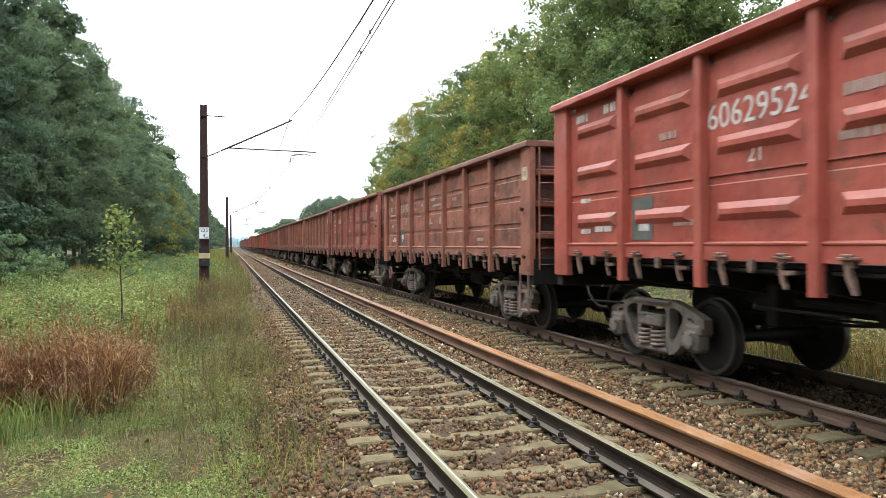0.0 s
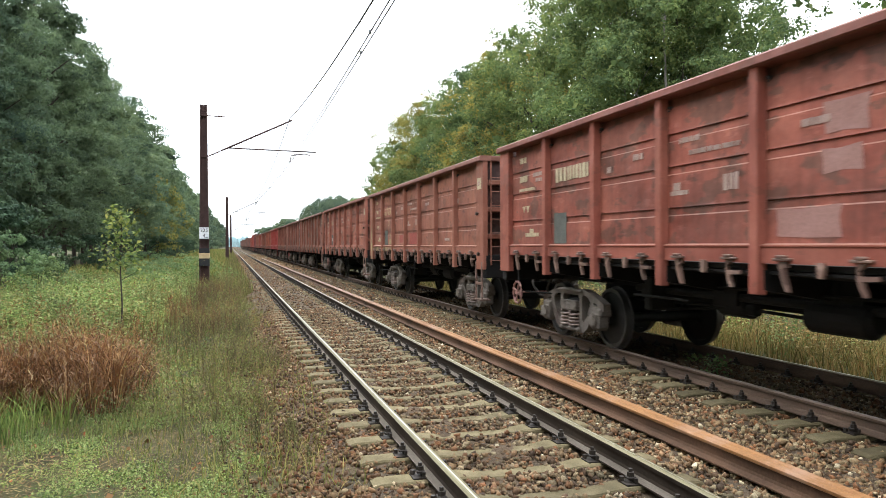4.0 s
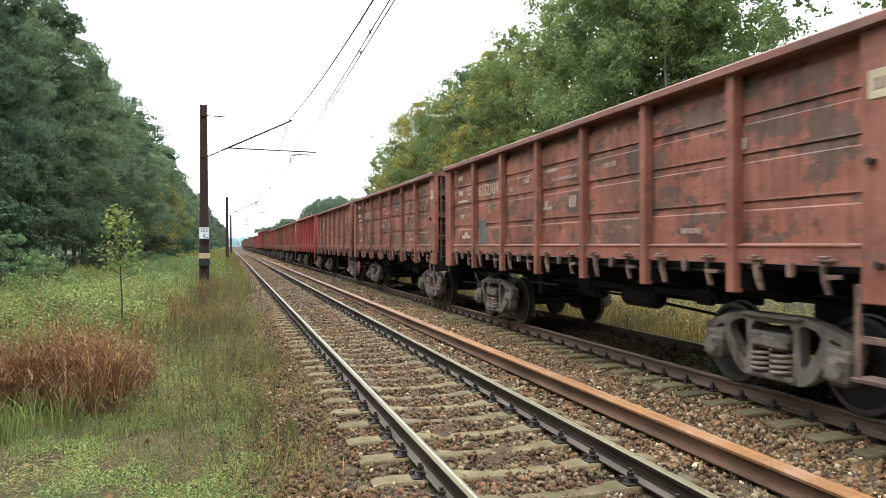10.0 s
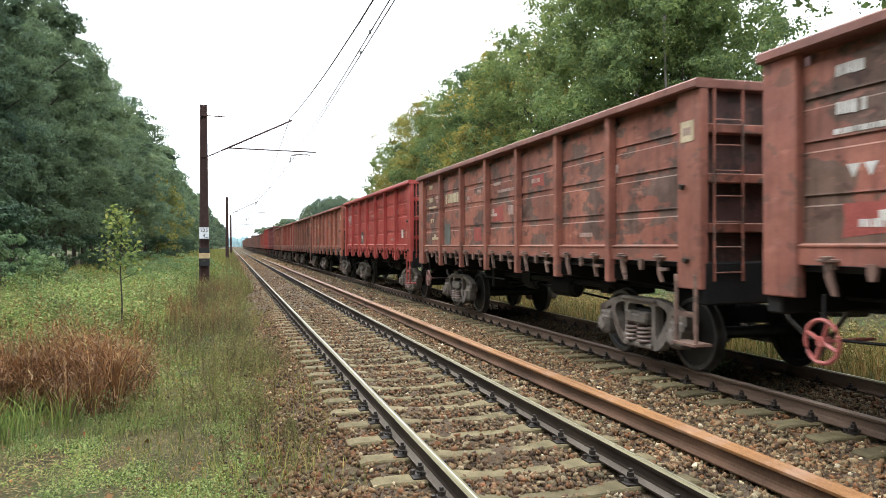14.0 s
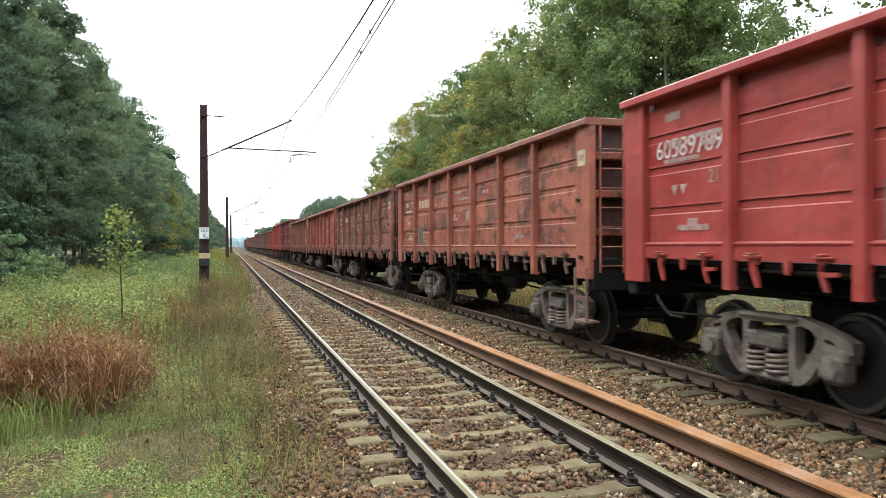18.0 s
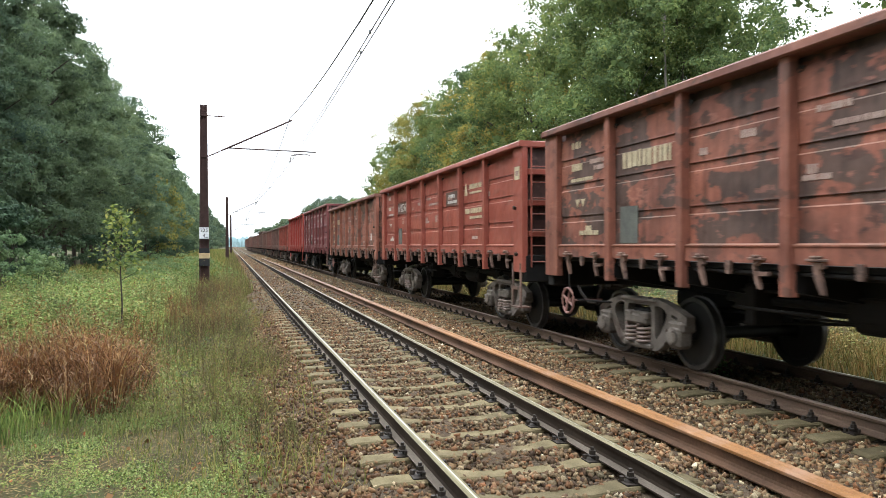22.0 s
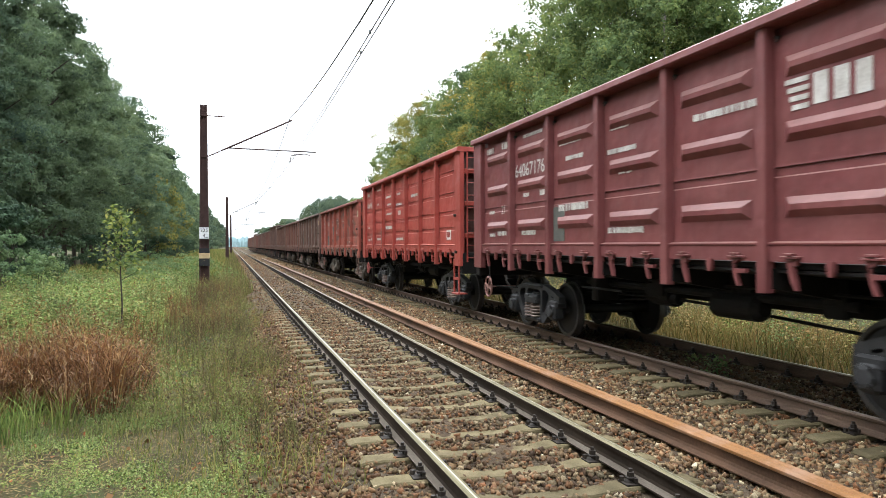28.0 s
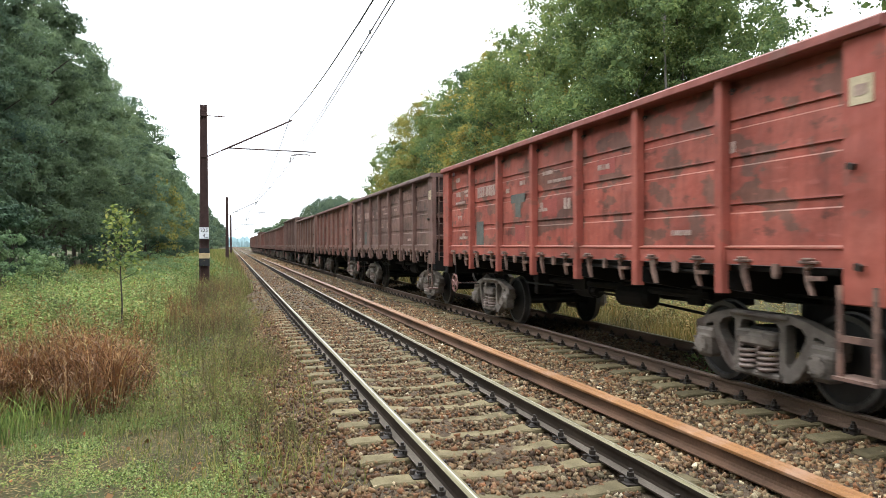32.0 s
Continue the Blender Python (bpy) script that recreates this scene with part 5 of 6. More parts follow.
for k in range(COUNT):
    if k < len(LIVERY):
        form, base, worn, dark, wear, words = LIVERY[k]
    else:
        c = REST[k % len(REST)]
        form, base, worn, dark, wear, words = ("tall" if k in (19, 24) else "old"), c, tuple(v * 1.25 + 0.02 for v in c), DK, 0.35, "weathered brown"
    if form not in PROTO:
        PROTO[form] = build_wagon(*FORMS[form])
    wagon = copy_thing(PROTO[form], Matrix())
    if k in NO_WHEEL:
        for o in [c for c in wagon.children if c.name.startswith(("hand_wheel", "wheel_hanger"))]:
            bpy.data.objects.remove(o)
    if wear > 0.1 and k < len(LIVERY):
        base, worn = [tuple(v * g for v, g in zip(c, (1.1, 1.03, 0.99))) for c in (base, worn)]
    paint = wagon_paint("wagon_paint", base, worn, dark, wear, 0.1 + wear * 0.7, k * 1.37, 0.62 if wear > 0.1 else 0.42)
    bars = wagon_paint("post_paint", tuple(v * 0.95 for v in base), worn, dark, wear * 0.25, 0.12 + wear * 0.3, k * 2.11, 0.6 if wear > 0.1 else 0.45)
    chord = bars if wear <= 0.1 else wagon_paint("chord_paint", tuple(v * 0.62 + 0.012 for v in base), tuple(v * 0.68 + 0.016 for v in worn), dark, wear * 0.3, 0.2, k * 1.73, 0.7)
    for o in wagon.children_recursive:
        if o.name.split(".")[0] in PAINTED:
            o.material_slots[0].link = "OBJECT"
            o.material_slots[0].material = bars if o.name.split(".")[0] in ("post", "corner_plate", "top_chord", "sill") else paint
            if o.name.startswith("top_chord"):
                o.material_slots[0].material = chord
            if o.name.split(".")[0] in ("hatch_hook", "latch_lug", "hinge_bracket") and k not in (8, 13, 14):
                o.material_slots[0].material = M["hook"]
        elif k == 13 and o.name.split(".")[0] in ("side_frame", "axle_box", "friction_wedge", "bolster_end"):
            o.material_slots[0].link = "OBJECT"
            o.material_slots[0].material = M["cast_black"]
        elif k in (8, 14) and o.name.startswith(("step_ladder", "ladder_rail", "ladder_rung")):
            o.material_slots[0].link = "OBJECT"
            o.material_slots[0].material = bars
        elif k in (6, 14) and o.name.startswith("hand_wheel"):
            o.material_slots[0].link = "OBJECT"
            o.material_slots[0].material = M["wheel_red"]
    (stencil_old if form == "old" else stencil_tall)(wagon, k) if k < 17 else None
    tagged(wagon, f"{words} open steel box wagon with " + ("pressed ribs" if form == "ribbed" else "grooved sides"), "goods wagon", "wagons of the goods train")
    # heavier loads sit lower on their springs
    for o in wagon.children:
        if not o.name.startswith("bogie"):
            o.location.z -= SETTLED.get(k, 0.02)
    wagon.matrix_basis = pose(TRAIN_X, 4.681 + PITCH_W * k, 0)
    WAGONS.append(wagon)
for pattern in PROTO.values():
    for o in (*pattern.children_recursive, pattern):
        bpy.data.objects.remove(o)


# ---- trees ----
rng = np.random.default_rng(21)


def crown_mesh(name, height, bottom, radius, clumps, per, size, materials, lumpy=0.22, thin_top=0.9, flat=0.7, knot=(0.16, 0.32), puffs=9):
    """A crown of many small leaves: boughs that carry uneven tufts, with gaps and shade between them."""
    t = rng.uniform(0, 1, clumps) ** 0.85
    z = bottom + (height - bottom) * t
    prof = radius * np.sqrt(np.clip(1 - np.abs((t - 0.42) / 0.62) ** 2.2, 0.03, 1)) * (1 - (1 - thin_top) * t)
    a = rng.uniform(0, 2 * np.pi, clumps)
    r = prof * np.sqrt(rng.uniform(0.12, 1.0, clumps)) * (1 + lumpy * np.sin(3 * a + 5 * t))
    c = np.stack([r * np.cos(a), r * np.sin(a), z], 1)
    rc = radius * rng.uniform(*knot, clumps)
    bough = np.repeat(np.arange(clumps), puffs)
    out = unit(rng.normal(0, 1, (len(bough), 3)) + np.array([0, 0, 0.55]) + 0.8 * unit(c * np.array([1, 1, 0.0]))[bough])
    pc = c[bough] + out * (rc[bough] * rng.uniform(0.62, 1.05, len(bough)))[:, None] * np.array([1, 1, flat])
    pr = rc[bough] * rng.uniform(0.26, 0.5, len(bough))
    n = clumps * per
    which = rng.integers(0, len(bough), n)
    d = unit(rng.normal(0, 1, (n, 3)) + 0.5 * out[which] + np.array([0, 0, 0.35]))
    p = pc[which] + d * (pr[which] * rng.uniform(0.55, 1.12, n))[:, None] * np.array([1, 1, 0.4 + 0.5 * flat])
    p[:, 2] = np.clip(p[:, 2], 0.25, None)
    q = leaf_quads(p, d * 1.1 + rng.normal(0, 0.36, (n, 3)) + np.array([0, 0, 0.25]), size * rng.uniform(0.6, 1.35, n), 0.7)
    inner = np.repeat(np.arange(clumps), 14)
    e = unit(rng.normal(0, 1, (len(inner), 3)))
    ip = c[inner] + e * (rc[inner] * rng.uniform(0.05, 0.42, len(inner)))[:, None] * np.array([1, 1, flat])
    ip[:, 2] = np.clip(ip[:, 2], 0.4, None)
    q = np.concatenate([q, leaf_quads(ip, rng.normal(0, 1, ip.shape), rc[inner] * rng.uniform(0.2, 0.34, len(inner)), 0.75)])
    return pieces(name, q, QUAD, materials), c


def trunk_bm(height, r, limbs, centres, lean=0.3):
    bm = bmesh.new()
    pts = [(lean * math.sin(i * 0.9) * i / 8, lean * math.cos(i * 1.3) * i / 9, height * i / 8) for i in range(9)]
    tube(bm, pts, [r * (1.25 if i == 0 else 1 - 0.105 * i) for i in range(9)], 8)
    for j in range(limbs):
        c = centres[j * 3 % len(centres)]
        h = max(height * 0.2, min(c[2] - 1.6, height * 0.8))
        i = min(7, int(h / height * 8))
        s = Vector(pts[i])
        e = Vector(c)
        m = s.lerp(e, 0.5) + Vector((0, 0, 0.4))
        tube(bm, [s, m, e], [r * 0.4, r * 0.24, r * 0.08], 5)
    return bm


def tree_kind(name, height, bottom, radius, clumps, per, size, leaf, bark, label, category="tree", r=0.2, limbs=14, lean=0.3, flat=0.7, knot=(0.16, 0.32)):
    tree = tagged(empty(name), label, category)
    me, c = crown_mesh("crown", height, bottom, radius, clumps, per, size, leaf, flat=flat, knot=knot)
    part("trunk", trunk_bm(height * 0.9, r, limbs, c, lean), bark, tree)
    part("crown", me, None, tree)
    return tree


def plant(kinds, spots, group):
    used = set()
    for x, y, s, pick in spots:
        src = kinds[pick % len(kinds)]
        m = pose(x, y, float(ground_z(np.array(x), np.array(y))) - 0.05, 0, 0, rng.uniform(0, 360))
        if src.name not in used and not src.get("group"):
            src.matrix_basis = m @ Matrix.Diagonal((s, s, s, 1))
            tagged(src, group=group)
            used.add(src.name)
        else:
            ob = copy_thing(src, m)
            ob.scale = (s, s, s)


def wood(kinds, far_kinds, near, far, group):
    plant(kinds, near, group)
    plant(far_kinds, far, group)


LEFT = [tree_kind("alder_tree", 18.5, 2.6, 4.4, 130, 230, 0.165, M["leaf_left"], M["bark"], "tall dark-green alder at the edge of the wood", flat=0.5, knot=(0.16, 0.32)),
        tree_kind("alder_tree", 17.0, 2.0, 4.8, 130, 230, 0.165, M["leaf_left"], M["bark"], "broad dark-green alder with low boughs", flat=0.5, knot=(0.16, 0.32)),
        tree_kind("alder_tree", 19.5, 3.4, 3.8, 120, 240, 0.16, M["leaf_left"], M["bark"], "slender dark-green alder with an uneven top", flat=0.5, knot=(0.16, 0.32))]
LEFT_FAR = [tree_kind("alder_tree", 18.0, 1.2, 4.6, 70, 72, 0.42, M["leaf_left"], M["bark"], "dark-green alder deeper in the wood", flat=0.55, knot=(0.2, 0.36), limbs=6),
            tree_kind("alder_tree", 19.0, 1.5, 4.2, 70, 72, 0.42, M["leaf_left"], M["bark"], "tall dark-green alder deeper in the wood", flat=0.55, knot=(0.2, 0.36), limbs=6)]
near, far = [(-14.2, 46.0, 1.06, 2), (-16.5, 51.0, 1.1, 0), (-14.0, 60.0, 1.1, 2), (-14.0, 72.0, 1.1, 0)], []
# the wood carried on unseen behind the viewer, added to cut light from there
for y in range(-80, 36, 6):
    far.append((-14.5 + rng.normal(0, 1.0), float(y), rng.uniform(0.95, 1.1), y // 6))
y, i = 36.0, 0
while y < 330:
    spot = (-13.4 - 1.1 * (y < 100) + rng.normal(0, 0.9), y, rng.uniform(0.97, 1.1), i)
    (near if y < 115 else far).append(spot)
    if i % 2 == 0:
        far.append((-19.5 + rng.normal(0, 1.0), y + 2.5, rng.uniform(0.95, 1.12), i // 2 + 1))
    y += rng.uniform(3.8, 5.2) * (1 if y < 150 else 1.8)
    i += 1
DEEP = [tree_kind("alder_tree", 18.0, 0.5, 5.0, 30, 60, 0.8, M["leaf_hazed"], M["bark"], "distant tree of the wood in haze-greyed dark green", flat=0.6, knot=(0.24, 0.4), limbs=2)]
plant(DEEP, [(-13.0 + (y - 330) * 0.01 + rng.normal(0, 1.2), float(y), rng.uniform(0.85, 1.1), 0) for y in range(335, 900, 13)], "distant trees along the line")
wood(LEFT, LEFT_FAR, near, far, "trees of the wood beyond the meadow")

OAK = dict(flat=0.8, knot=(0.2, 0.36))
RIGHT = [tree_kind("oak_tree", 17.0, 1.5, 4.7, 92, 500, 0.15, M["leaf_right"], M["bark"], "broad green oak in early autumn behind the train", **OAK),
         tree_kind("oak_tree", 16.5, 1.5, 4.9, 92, 500, 0.15, M["leaf_gold"], M["bark"], "oak with yellowing leaves behind the train", **OAK),
         tree_kind("oak_tree", 18.0, 2.5, 4.3, 92, 500, 0.15, M["leaf_right"], M["bark_pale"], "tall green oak with a pale trunk behind the train", r=0.13, limbs=5, **OAK),
         tree_kind("oak_tree", 15.5, 1.0, 4.6, 92, 500, 0.15, M["leaf_right"], M["bark"], "rounded dark-green oak behind the train", **OAK)]
RIGHT_FAR = [tree_kind("oak_tree", 17.0, 1.2, 4.8, 34, 190, 0.29, M["leaf_right"], M["bark"], "green oak deeper in the wood", limbs=6, **OAK),
             tree_kind("oak_tree", 16.0, 1.2, 4.6, 34, 190, 0.29, M["leaf_gold"], M["bark"], "yellow-green oak deeper in the wood", limbs=6, **OAK),
             tree_kind("oak_tree", 16.5, 1.2, 4.8, 34, 190, 0.29, M["leaf_hazed"], M["bark"], "oak far along the line, its green greyed for haze", limbs=6, **OAK)]
near, far = [(22.0, 17.4, 1.0, 0), (22.5, 8.5, 1.0, 3), (22.5, 34.6, 1.12, 2), (25.6, 37.5, 1.2, 3), (27.5, 43.0, 1.2, 0)], []
# unseen trees added on this side too, holding back light from behind
for y in range(-80, 8, 7):
    far.append((22.0 + rng.normal(0, 1.0), float(y), rng.uniform(0.95, 1.1), y // 7))
def skyline(y):
    """Height of the wood behind the train along the line."""
    return float(np.interp(y, [38, 52, 62, 75, 85, 92, 102, 112, 128, 150, 175, 205, 240, 265, 285, 300, 330], [20.0, 18.4, 17.6, 17.6, 17.5, 15.0, 12.0, 9.8, 9.5, 12.0, 13.6, 14.6, 13.6, 10.5, 9.0, 11.5, 13.0]))


y, i = 39.0, 0
while y < 118:
    pick = [2, 0, 3, 1, 0, 2, 3, 1, 0, 3][i % 10] if y < 88 else (0, 3)[i % 2]
    near.append((22.4 + rng.normal(0, 0.6), y, skyline(y) / (17.0, 16.5, 18.0, 15.5)[pick] * rng.uniform(0.95, 1.03), pick))
    if y > 38:
        far.append((30 + rng.normal(0, 1), y + 3, min(1.1, skyline(y * 0.75) / 17), [0, 0, 1][i % 3]))
    y += rng.uniform(5.2, 6.8)
    i += 1
while y < 330:
    far.append((23.5 + (y - 110) * 0.012 + rng.normal(0, 1.2), y, skyline(y) / 17 * rng.uniform(0.92, 1.05), 0 if y < 150 else 2))
    if i % 2:
        far.append((31 + rng.normal(0, 1.5), y + 3, skyline(y) / 17, 2))
    y += rng.uniform(5, 7)
    i += 1
plant(DEEP, [(27.0 + rng.normal(0, 2.5), float(y), rng.uniform(0.7, 0.85), 0) for y in range(335, 640, 14)], "distant trees along the line")
wood(RIGHT, RIGHT_FAR, near, far, "trees of the wood behind the train")
SLIM = [tree_kind("oak_tree", 16.0, 5.0, 2.1, 20, 300, 0.2, M["leaf_right"], M["bark"], "slender dark-green oak standing clear of the wood", limbs=10, knot=(0.28, 0.5))]
plant(SLIM, [(22.2, 107.0, 1.0, 0), (22.6, 114.0, 0.86, 0), (23.0, 121.0, 0.74, 0), (23.2, 128.0, 0.7, 0)], "trees of the wood behind the train")
plant([RIGHT_FAR[1]], [(-10.6, 104.0, 0.72, 0), (-10.8, 122.0, 0.8, 0), (-10.4, 139.0, 0.75, 0)], "trees of the wood behind the train")

BUSH = [tree_kind("bush", 2.6, 0.1, 1.5, 26, 150, 0.12, M["leaf_bush"], M["bark"], "pale green bush at the edge of the meadow", "bush", 0.04, 6),
        tree_kind("bush", 3.4, 0.1, 1.9, 30, 150, 0.13, M["leaf_thicket"], M["bark"], "dark green thicket bush under the trees", "bush", 0.05, 6),
        tree_kind("bush", 1.7, 0.05, 1.3, 22, 110, 0.1, M["leaf_bush"], M["bark"], "low leafy bush among tall weeds", "bush", 0.03, 5)]
spots = [(-7.7, 29.5, 0.95, 0), (-7.0, 31.5, 0.62, 0), (-9.6, 33, 1.1, 1), (-10.6, 34, 1.2, 1), (-9.4, 37, 1.1, 1), (-11.0, 40, 1.3, 1)]
for i in range(26):
    spots.append((-9.5 + rng.normal(0, 1.0), 38 + i * 6.0, rng.uniform(0.7, 1.05), [1, 2, 1, 1][i % 4]))
for i in range(24):
    spots.append((16.5 + rng.normal(0, 0.8), 10 + i * 4.5, rng.uniform(0.8, 1.3), [1, 0, 1, 2][i % 4]))
for i in range(12):
    spots.append((-4.5 + rng.normal(0, 1.2), 30 + i * 4.0, rng.uniform(0.5, 0.8), 2))
plant(BUSH, spots, "bushes along the line")

# sapling in the meadow
sap = tagged(empty("maple_sapling", pose(-2.27, 17.3, -0.45)), "thin young maple with pale yellow-green leaves in the meadow", "sapling")
bm = bmesh.new()
tube(bm, [(0, 0, 0), (0.03, 0.02, 0.8), (0.0, 0, 1.6), (0.04, 0.02, 2.75)], [0.02, 0.017, 0.013, 0.005], 6)
tips = []
for i in range(13):
    h = 1.35 + 0.1 * i
    a = i * 2.4
    e = (0.38 * (1 - i / 20) * math.cos(a), 0.38 * (1 - i / 20) * math.sin(a), h + 0.22)
    tube(bm, [(0.01, 0, h), e], [0.008, 0.003], 5)
    tips.append(e)
part("stem", bm, M["bark"], sap)
tips = np.array(tips + [(0.03, 0.01, 2.7)])
cen = np.repeat(tips, 34, 0) + rng.normal(0, 0.12, (len(tips) * 34, 3))
part("crown", pieces("crown", leaf_quads(cen, rng.normal(0, 0.6, cen.shape) + np.array([0, -0.3, 1]), rng.uniform(0.06, 0.125, len(cen)), 0.8), QUAD, M["leaf_sap"]), None, sap)


# ---- meadow ----
def scatter(n, x0, x1, y0, y1, power=1.0):
    x = rng.uniform(x0, x1, n)
    y = y0 + (y1 - y0) * rng.uniform(0, 1, n) ** power
    return np.stack([x, y, ground_z(x, y) - 0.01], 1)


def verge(x, y):
    """Plants grow lower towards the track and towards the trodden ground."""
    return np.clip((-x - 0.45) / 1.7, 0.12, 1) * np.clip((y - 10.8) / 3.5, 0.2, 1)


def blade_field(name, base, h0, h1, lean, w0, w1, material, label, category="grass", grow=None):
    n = len(base)
    h = rng.uniform(h0, h1, n) * (1 if grow is None else grow)
    a = rng.uniform(0, 2 * np.pi, n)
    k = rng.uniform(0.1, 1, n) * lean * h
    le = np.stack([np.cos(a) * k, np.sin(a) * k, -0.25 * k], 1)
    v = blades(base, h, le, rng.uniform(w0, w1, n), rng.uniform(0, np.pi, n))
    return tagged(new(name, pieces(name, v, BLADE, material)), label, category, kind="stuff")


def patchy(base, cut, scale=0.5, seed=0.0):
    """Keeps points where a slow wave pattern is high, for uneven stands."""
    v = np.sin(base[:, 0] * scale * 2.1 + seed) + np.sin(base[:, 1] * scale * 1.3 + seed * 2 + 1.5 * np.sin(base[:, 0] * scale)) + rng.normal(0, 0.5, len(base))
    return base[v > cut]


def ragged(b):
    """Keeps what grows behind the uneven edge of the ballast."""
    y = b[:, 1]
    return b[b[:, 0] < 0.45 + 0.28 * np.sin(1.1 * y) + 0.2 * np.sin(2.7 * y + 1) + rng.normal(0, 0.12, len(b))]


def herb_plants(name, base, tall, whorls, leaf, droop, material, label):
    """Upright leafy plants: a stem each, with leaves in turns that shorten towards the tip."""
    n = len(base)
    lean = rng.normal(0, 0.12, (n, 2)) * tall[:, None]
    w = np.repeat(np.arange(n), whorls)
    t = np.tile(np.linspace(0.22, 1.0, whorls), n) + rng.normal(0, 0.03, n * whorls)
    a = rng.uniform(0, 2 * np.pi, n)[w] + np.tile(np.arange(whorls), n) * 2.4 + rng.normal(0, 0.3, n * whorls)
    foot = base[w] + np.stack([lean[w, 0] * t, lean[w, 1] * t, tall[w] * t], 1)
    ln = leaf * (1.15 - 0.6 * t) * rng.uniform(0.7, 1.3, len(w)) * (0.6 + 0.4 * tall[w] / tall.mean())
    ax = np.stack([np.cos(a), np.sin(a), rng.normal(0.25, 0.25, len(w))], 1)
    wd = np.stack([-np.sin(a), np.cos(a), rng.normal(0, 0.25, len(w))], 1) * (ln * 0.24)[:, None]
    q = np.empty((len(w), 4, 3))
    q[:, 0] = foot
    q[:, 1] = foot + ax * (ln * 0.5)[:, None] + wd
    q[:, 2] = foot + ax * ln[:, None] - np.array([0, 0, 1.0]) * (ln * droop)[:, None]
    q[:, 3] = foot + ax * (ln * 0.5)[:, None] - wd
    tagged(new(name, pieces(name, q, QUAD, material)), label, "weeds", kind="stuff")
    v = blades(base, tall, np.stack([lean[:, 0], lean[:, 1], np.zeros(n)], 1), rng.uniform(0.008, 0.014, n), rng.uniform(0, np.pi, n))
    tagged(new("herb_stems", pieces("herb_stems", v, BLADE, M["thatch"])), "brownish upright stems of meadow herbs", "weeds", kind="stuff")


def twig_plants(name, base, tall, twigs, material, label):
    """Dry feathery plants: fine twigs branching upwards from one stem."""
    n = len(base)
    w = np.repeat(np.arange(n), twigs)
    t = rng.uniform(0.05, 0.85, len(w))
    a = rng.uniform(0, 2 * np.pi, len(w))
    ln = tall[w] * (1.05 - t) * rng.uniform(0.25, 0.6, len(w))
    lean = rng.normal(0, 0.1, (n, 2)) * tall[:, None]
    foot = base[w] + np.stack([lean[w, 0] * t, lean[w, 1] * t, tall[w] * t], 1)
    k = ln * rng.uniform(0.45, 1.2, len(w))
    v = blades(foot, ln, np.stack([np.cos(a) * k, np.sin(a) * k, 0 * k], 1), rng.uniform(0.003, 0.0055, len(w)), rng.uniform(0, np.pi, len(w)))
    s = blades(base, tall, np.stack([lean[:, 0], lean[:, 1], np.zeros(n)], 1), rng.uniform(0.007, 0.011, n), rng.uniform(0, np.pi, n))
    tagged(new(name, pieces(name, np.concatenate([v, s]), BLADE, material)), label, "weeds", kind="stuff")
    f = rng.uniform(0.3, 1.0, len(w))
    tip = foot + np.stack([np.cos(a) * k * f, np.sin(a) * k * f, ln * f], 1)
    q = leaf_quads(tip, rng.normal(0, 1, tip.shape), rng.uniform(0.012, 0.03, len(w)), 0.5)
    tagged(new("seed_heads", pieces("seed_heads", q, QUAD, material)), "tiny dry leaves and seed heads on the weeds", "weeds", kind="stuff")


# tall meadow, thinning out with distance
b = scatter(9000, -13, -0.5, 11.3, 48, 1.3)
b = b[b[:, 0] > -0.32 * b[:, 1] - 1]
blade_field("meadow_grass", b, 0.35, 0.85, 0.5, 0.012, 0.03, M["meadow"], "tall mixed green and straw-coloured meadow grass", grow=verge(b[:, 0], b[:, 1]))
b = scatter(15500, -13, -0.45, 11.2, 50, 1.35)
b = patchy(b[b[:, 0] > -0.32 * b[:, 1] - 1], -1.1, 0.6)
tall = np.clip(rng.uniform(0.3, 0.75, len(b)) + 0.14 * np.sin(b[:, 0] * 2.3 + np.sin(b[:, 1] * 1.1)) + 0.1 * np.sin(b[:, 1] * 1.9), 0.1, None) * verge(b[:, 0], b[:, 1])
pick = rng.uniform(0, 1, len(b))
herb_plants("nettle_leaves", b[pick < 0.72], tall[pick < 0.72], 17, 0.125, 0.35, M["herb"], "leafy green nettles standing in the meadow")
herb_plants("goldenrod_leaves", b[pick >= 0.72], tall[pick >= 0.72] * 1.12, 22, 0.1, 0.15, M["meadow"], "yellowing narrow-leaved herbs standing in the meadow")
b = scatter(34000, -12, -0.5, 45, 330, 1.8)
blade_field("far_meadow", b, 0.35, 0.85, 0.6, 0.05, 0.12, M["meadow"], "distant green meadow strip along the track")
# taller herbs round the mast and along the bushes
for cx, cy, n, sx, sy, top in ((-1.6, 37.6, 3600, 1.1, 0.8, 1.6), (-2.9, 31.0, 3000, 1.2, 2.0, 1.0), (-4.5, 25.0, 3600, 1.4, 2.2, 0.95), (-6.6, 27.5, 3600, 1.4, 2.0, 1.2), (-3.4, 20.5, 2200, 0.8, 1.2, 0.95)):
    p = np.stack([rng.normal(cx, sx, n), rng.normal(cy, sy, n), rng.uniform(0, 1, n)], 1)
    p[:, 2] = ground_z(p[:, 0], p[:, 1]) + p[:, 2] * top * np.exp(-((p[:, 0] - cx) / sx / 2) ** 2)
    q = leaf_quads(p, rng.normal(0, 0.6, p.shape) + np.array([0, -0.4, 1]), rng.uniform(0.05, 0.11, n), 0.5)
    tagged(new("tall_herbs", pieces("tall_herbs", q, QUAD, M["herb"])), "clump of tall leafy green herbs", "weeds", kind="stuff")
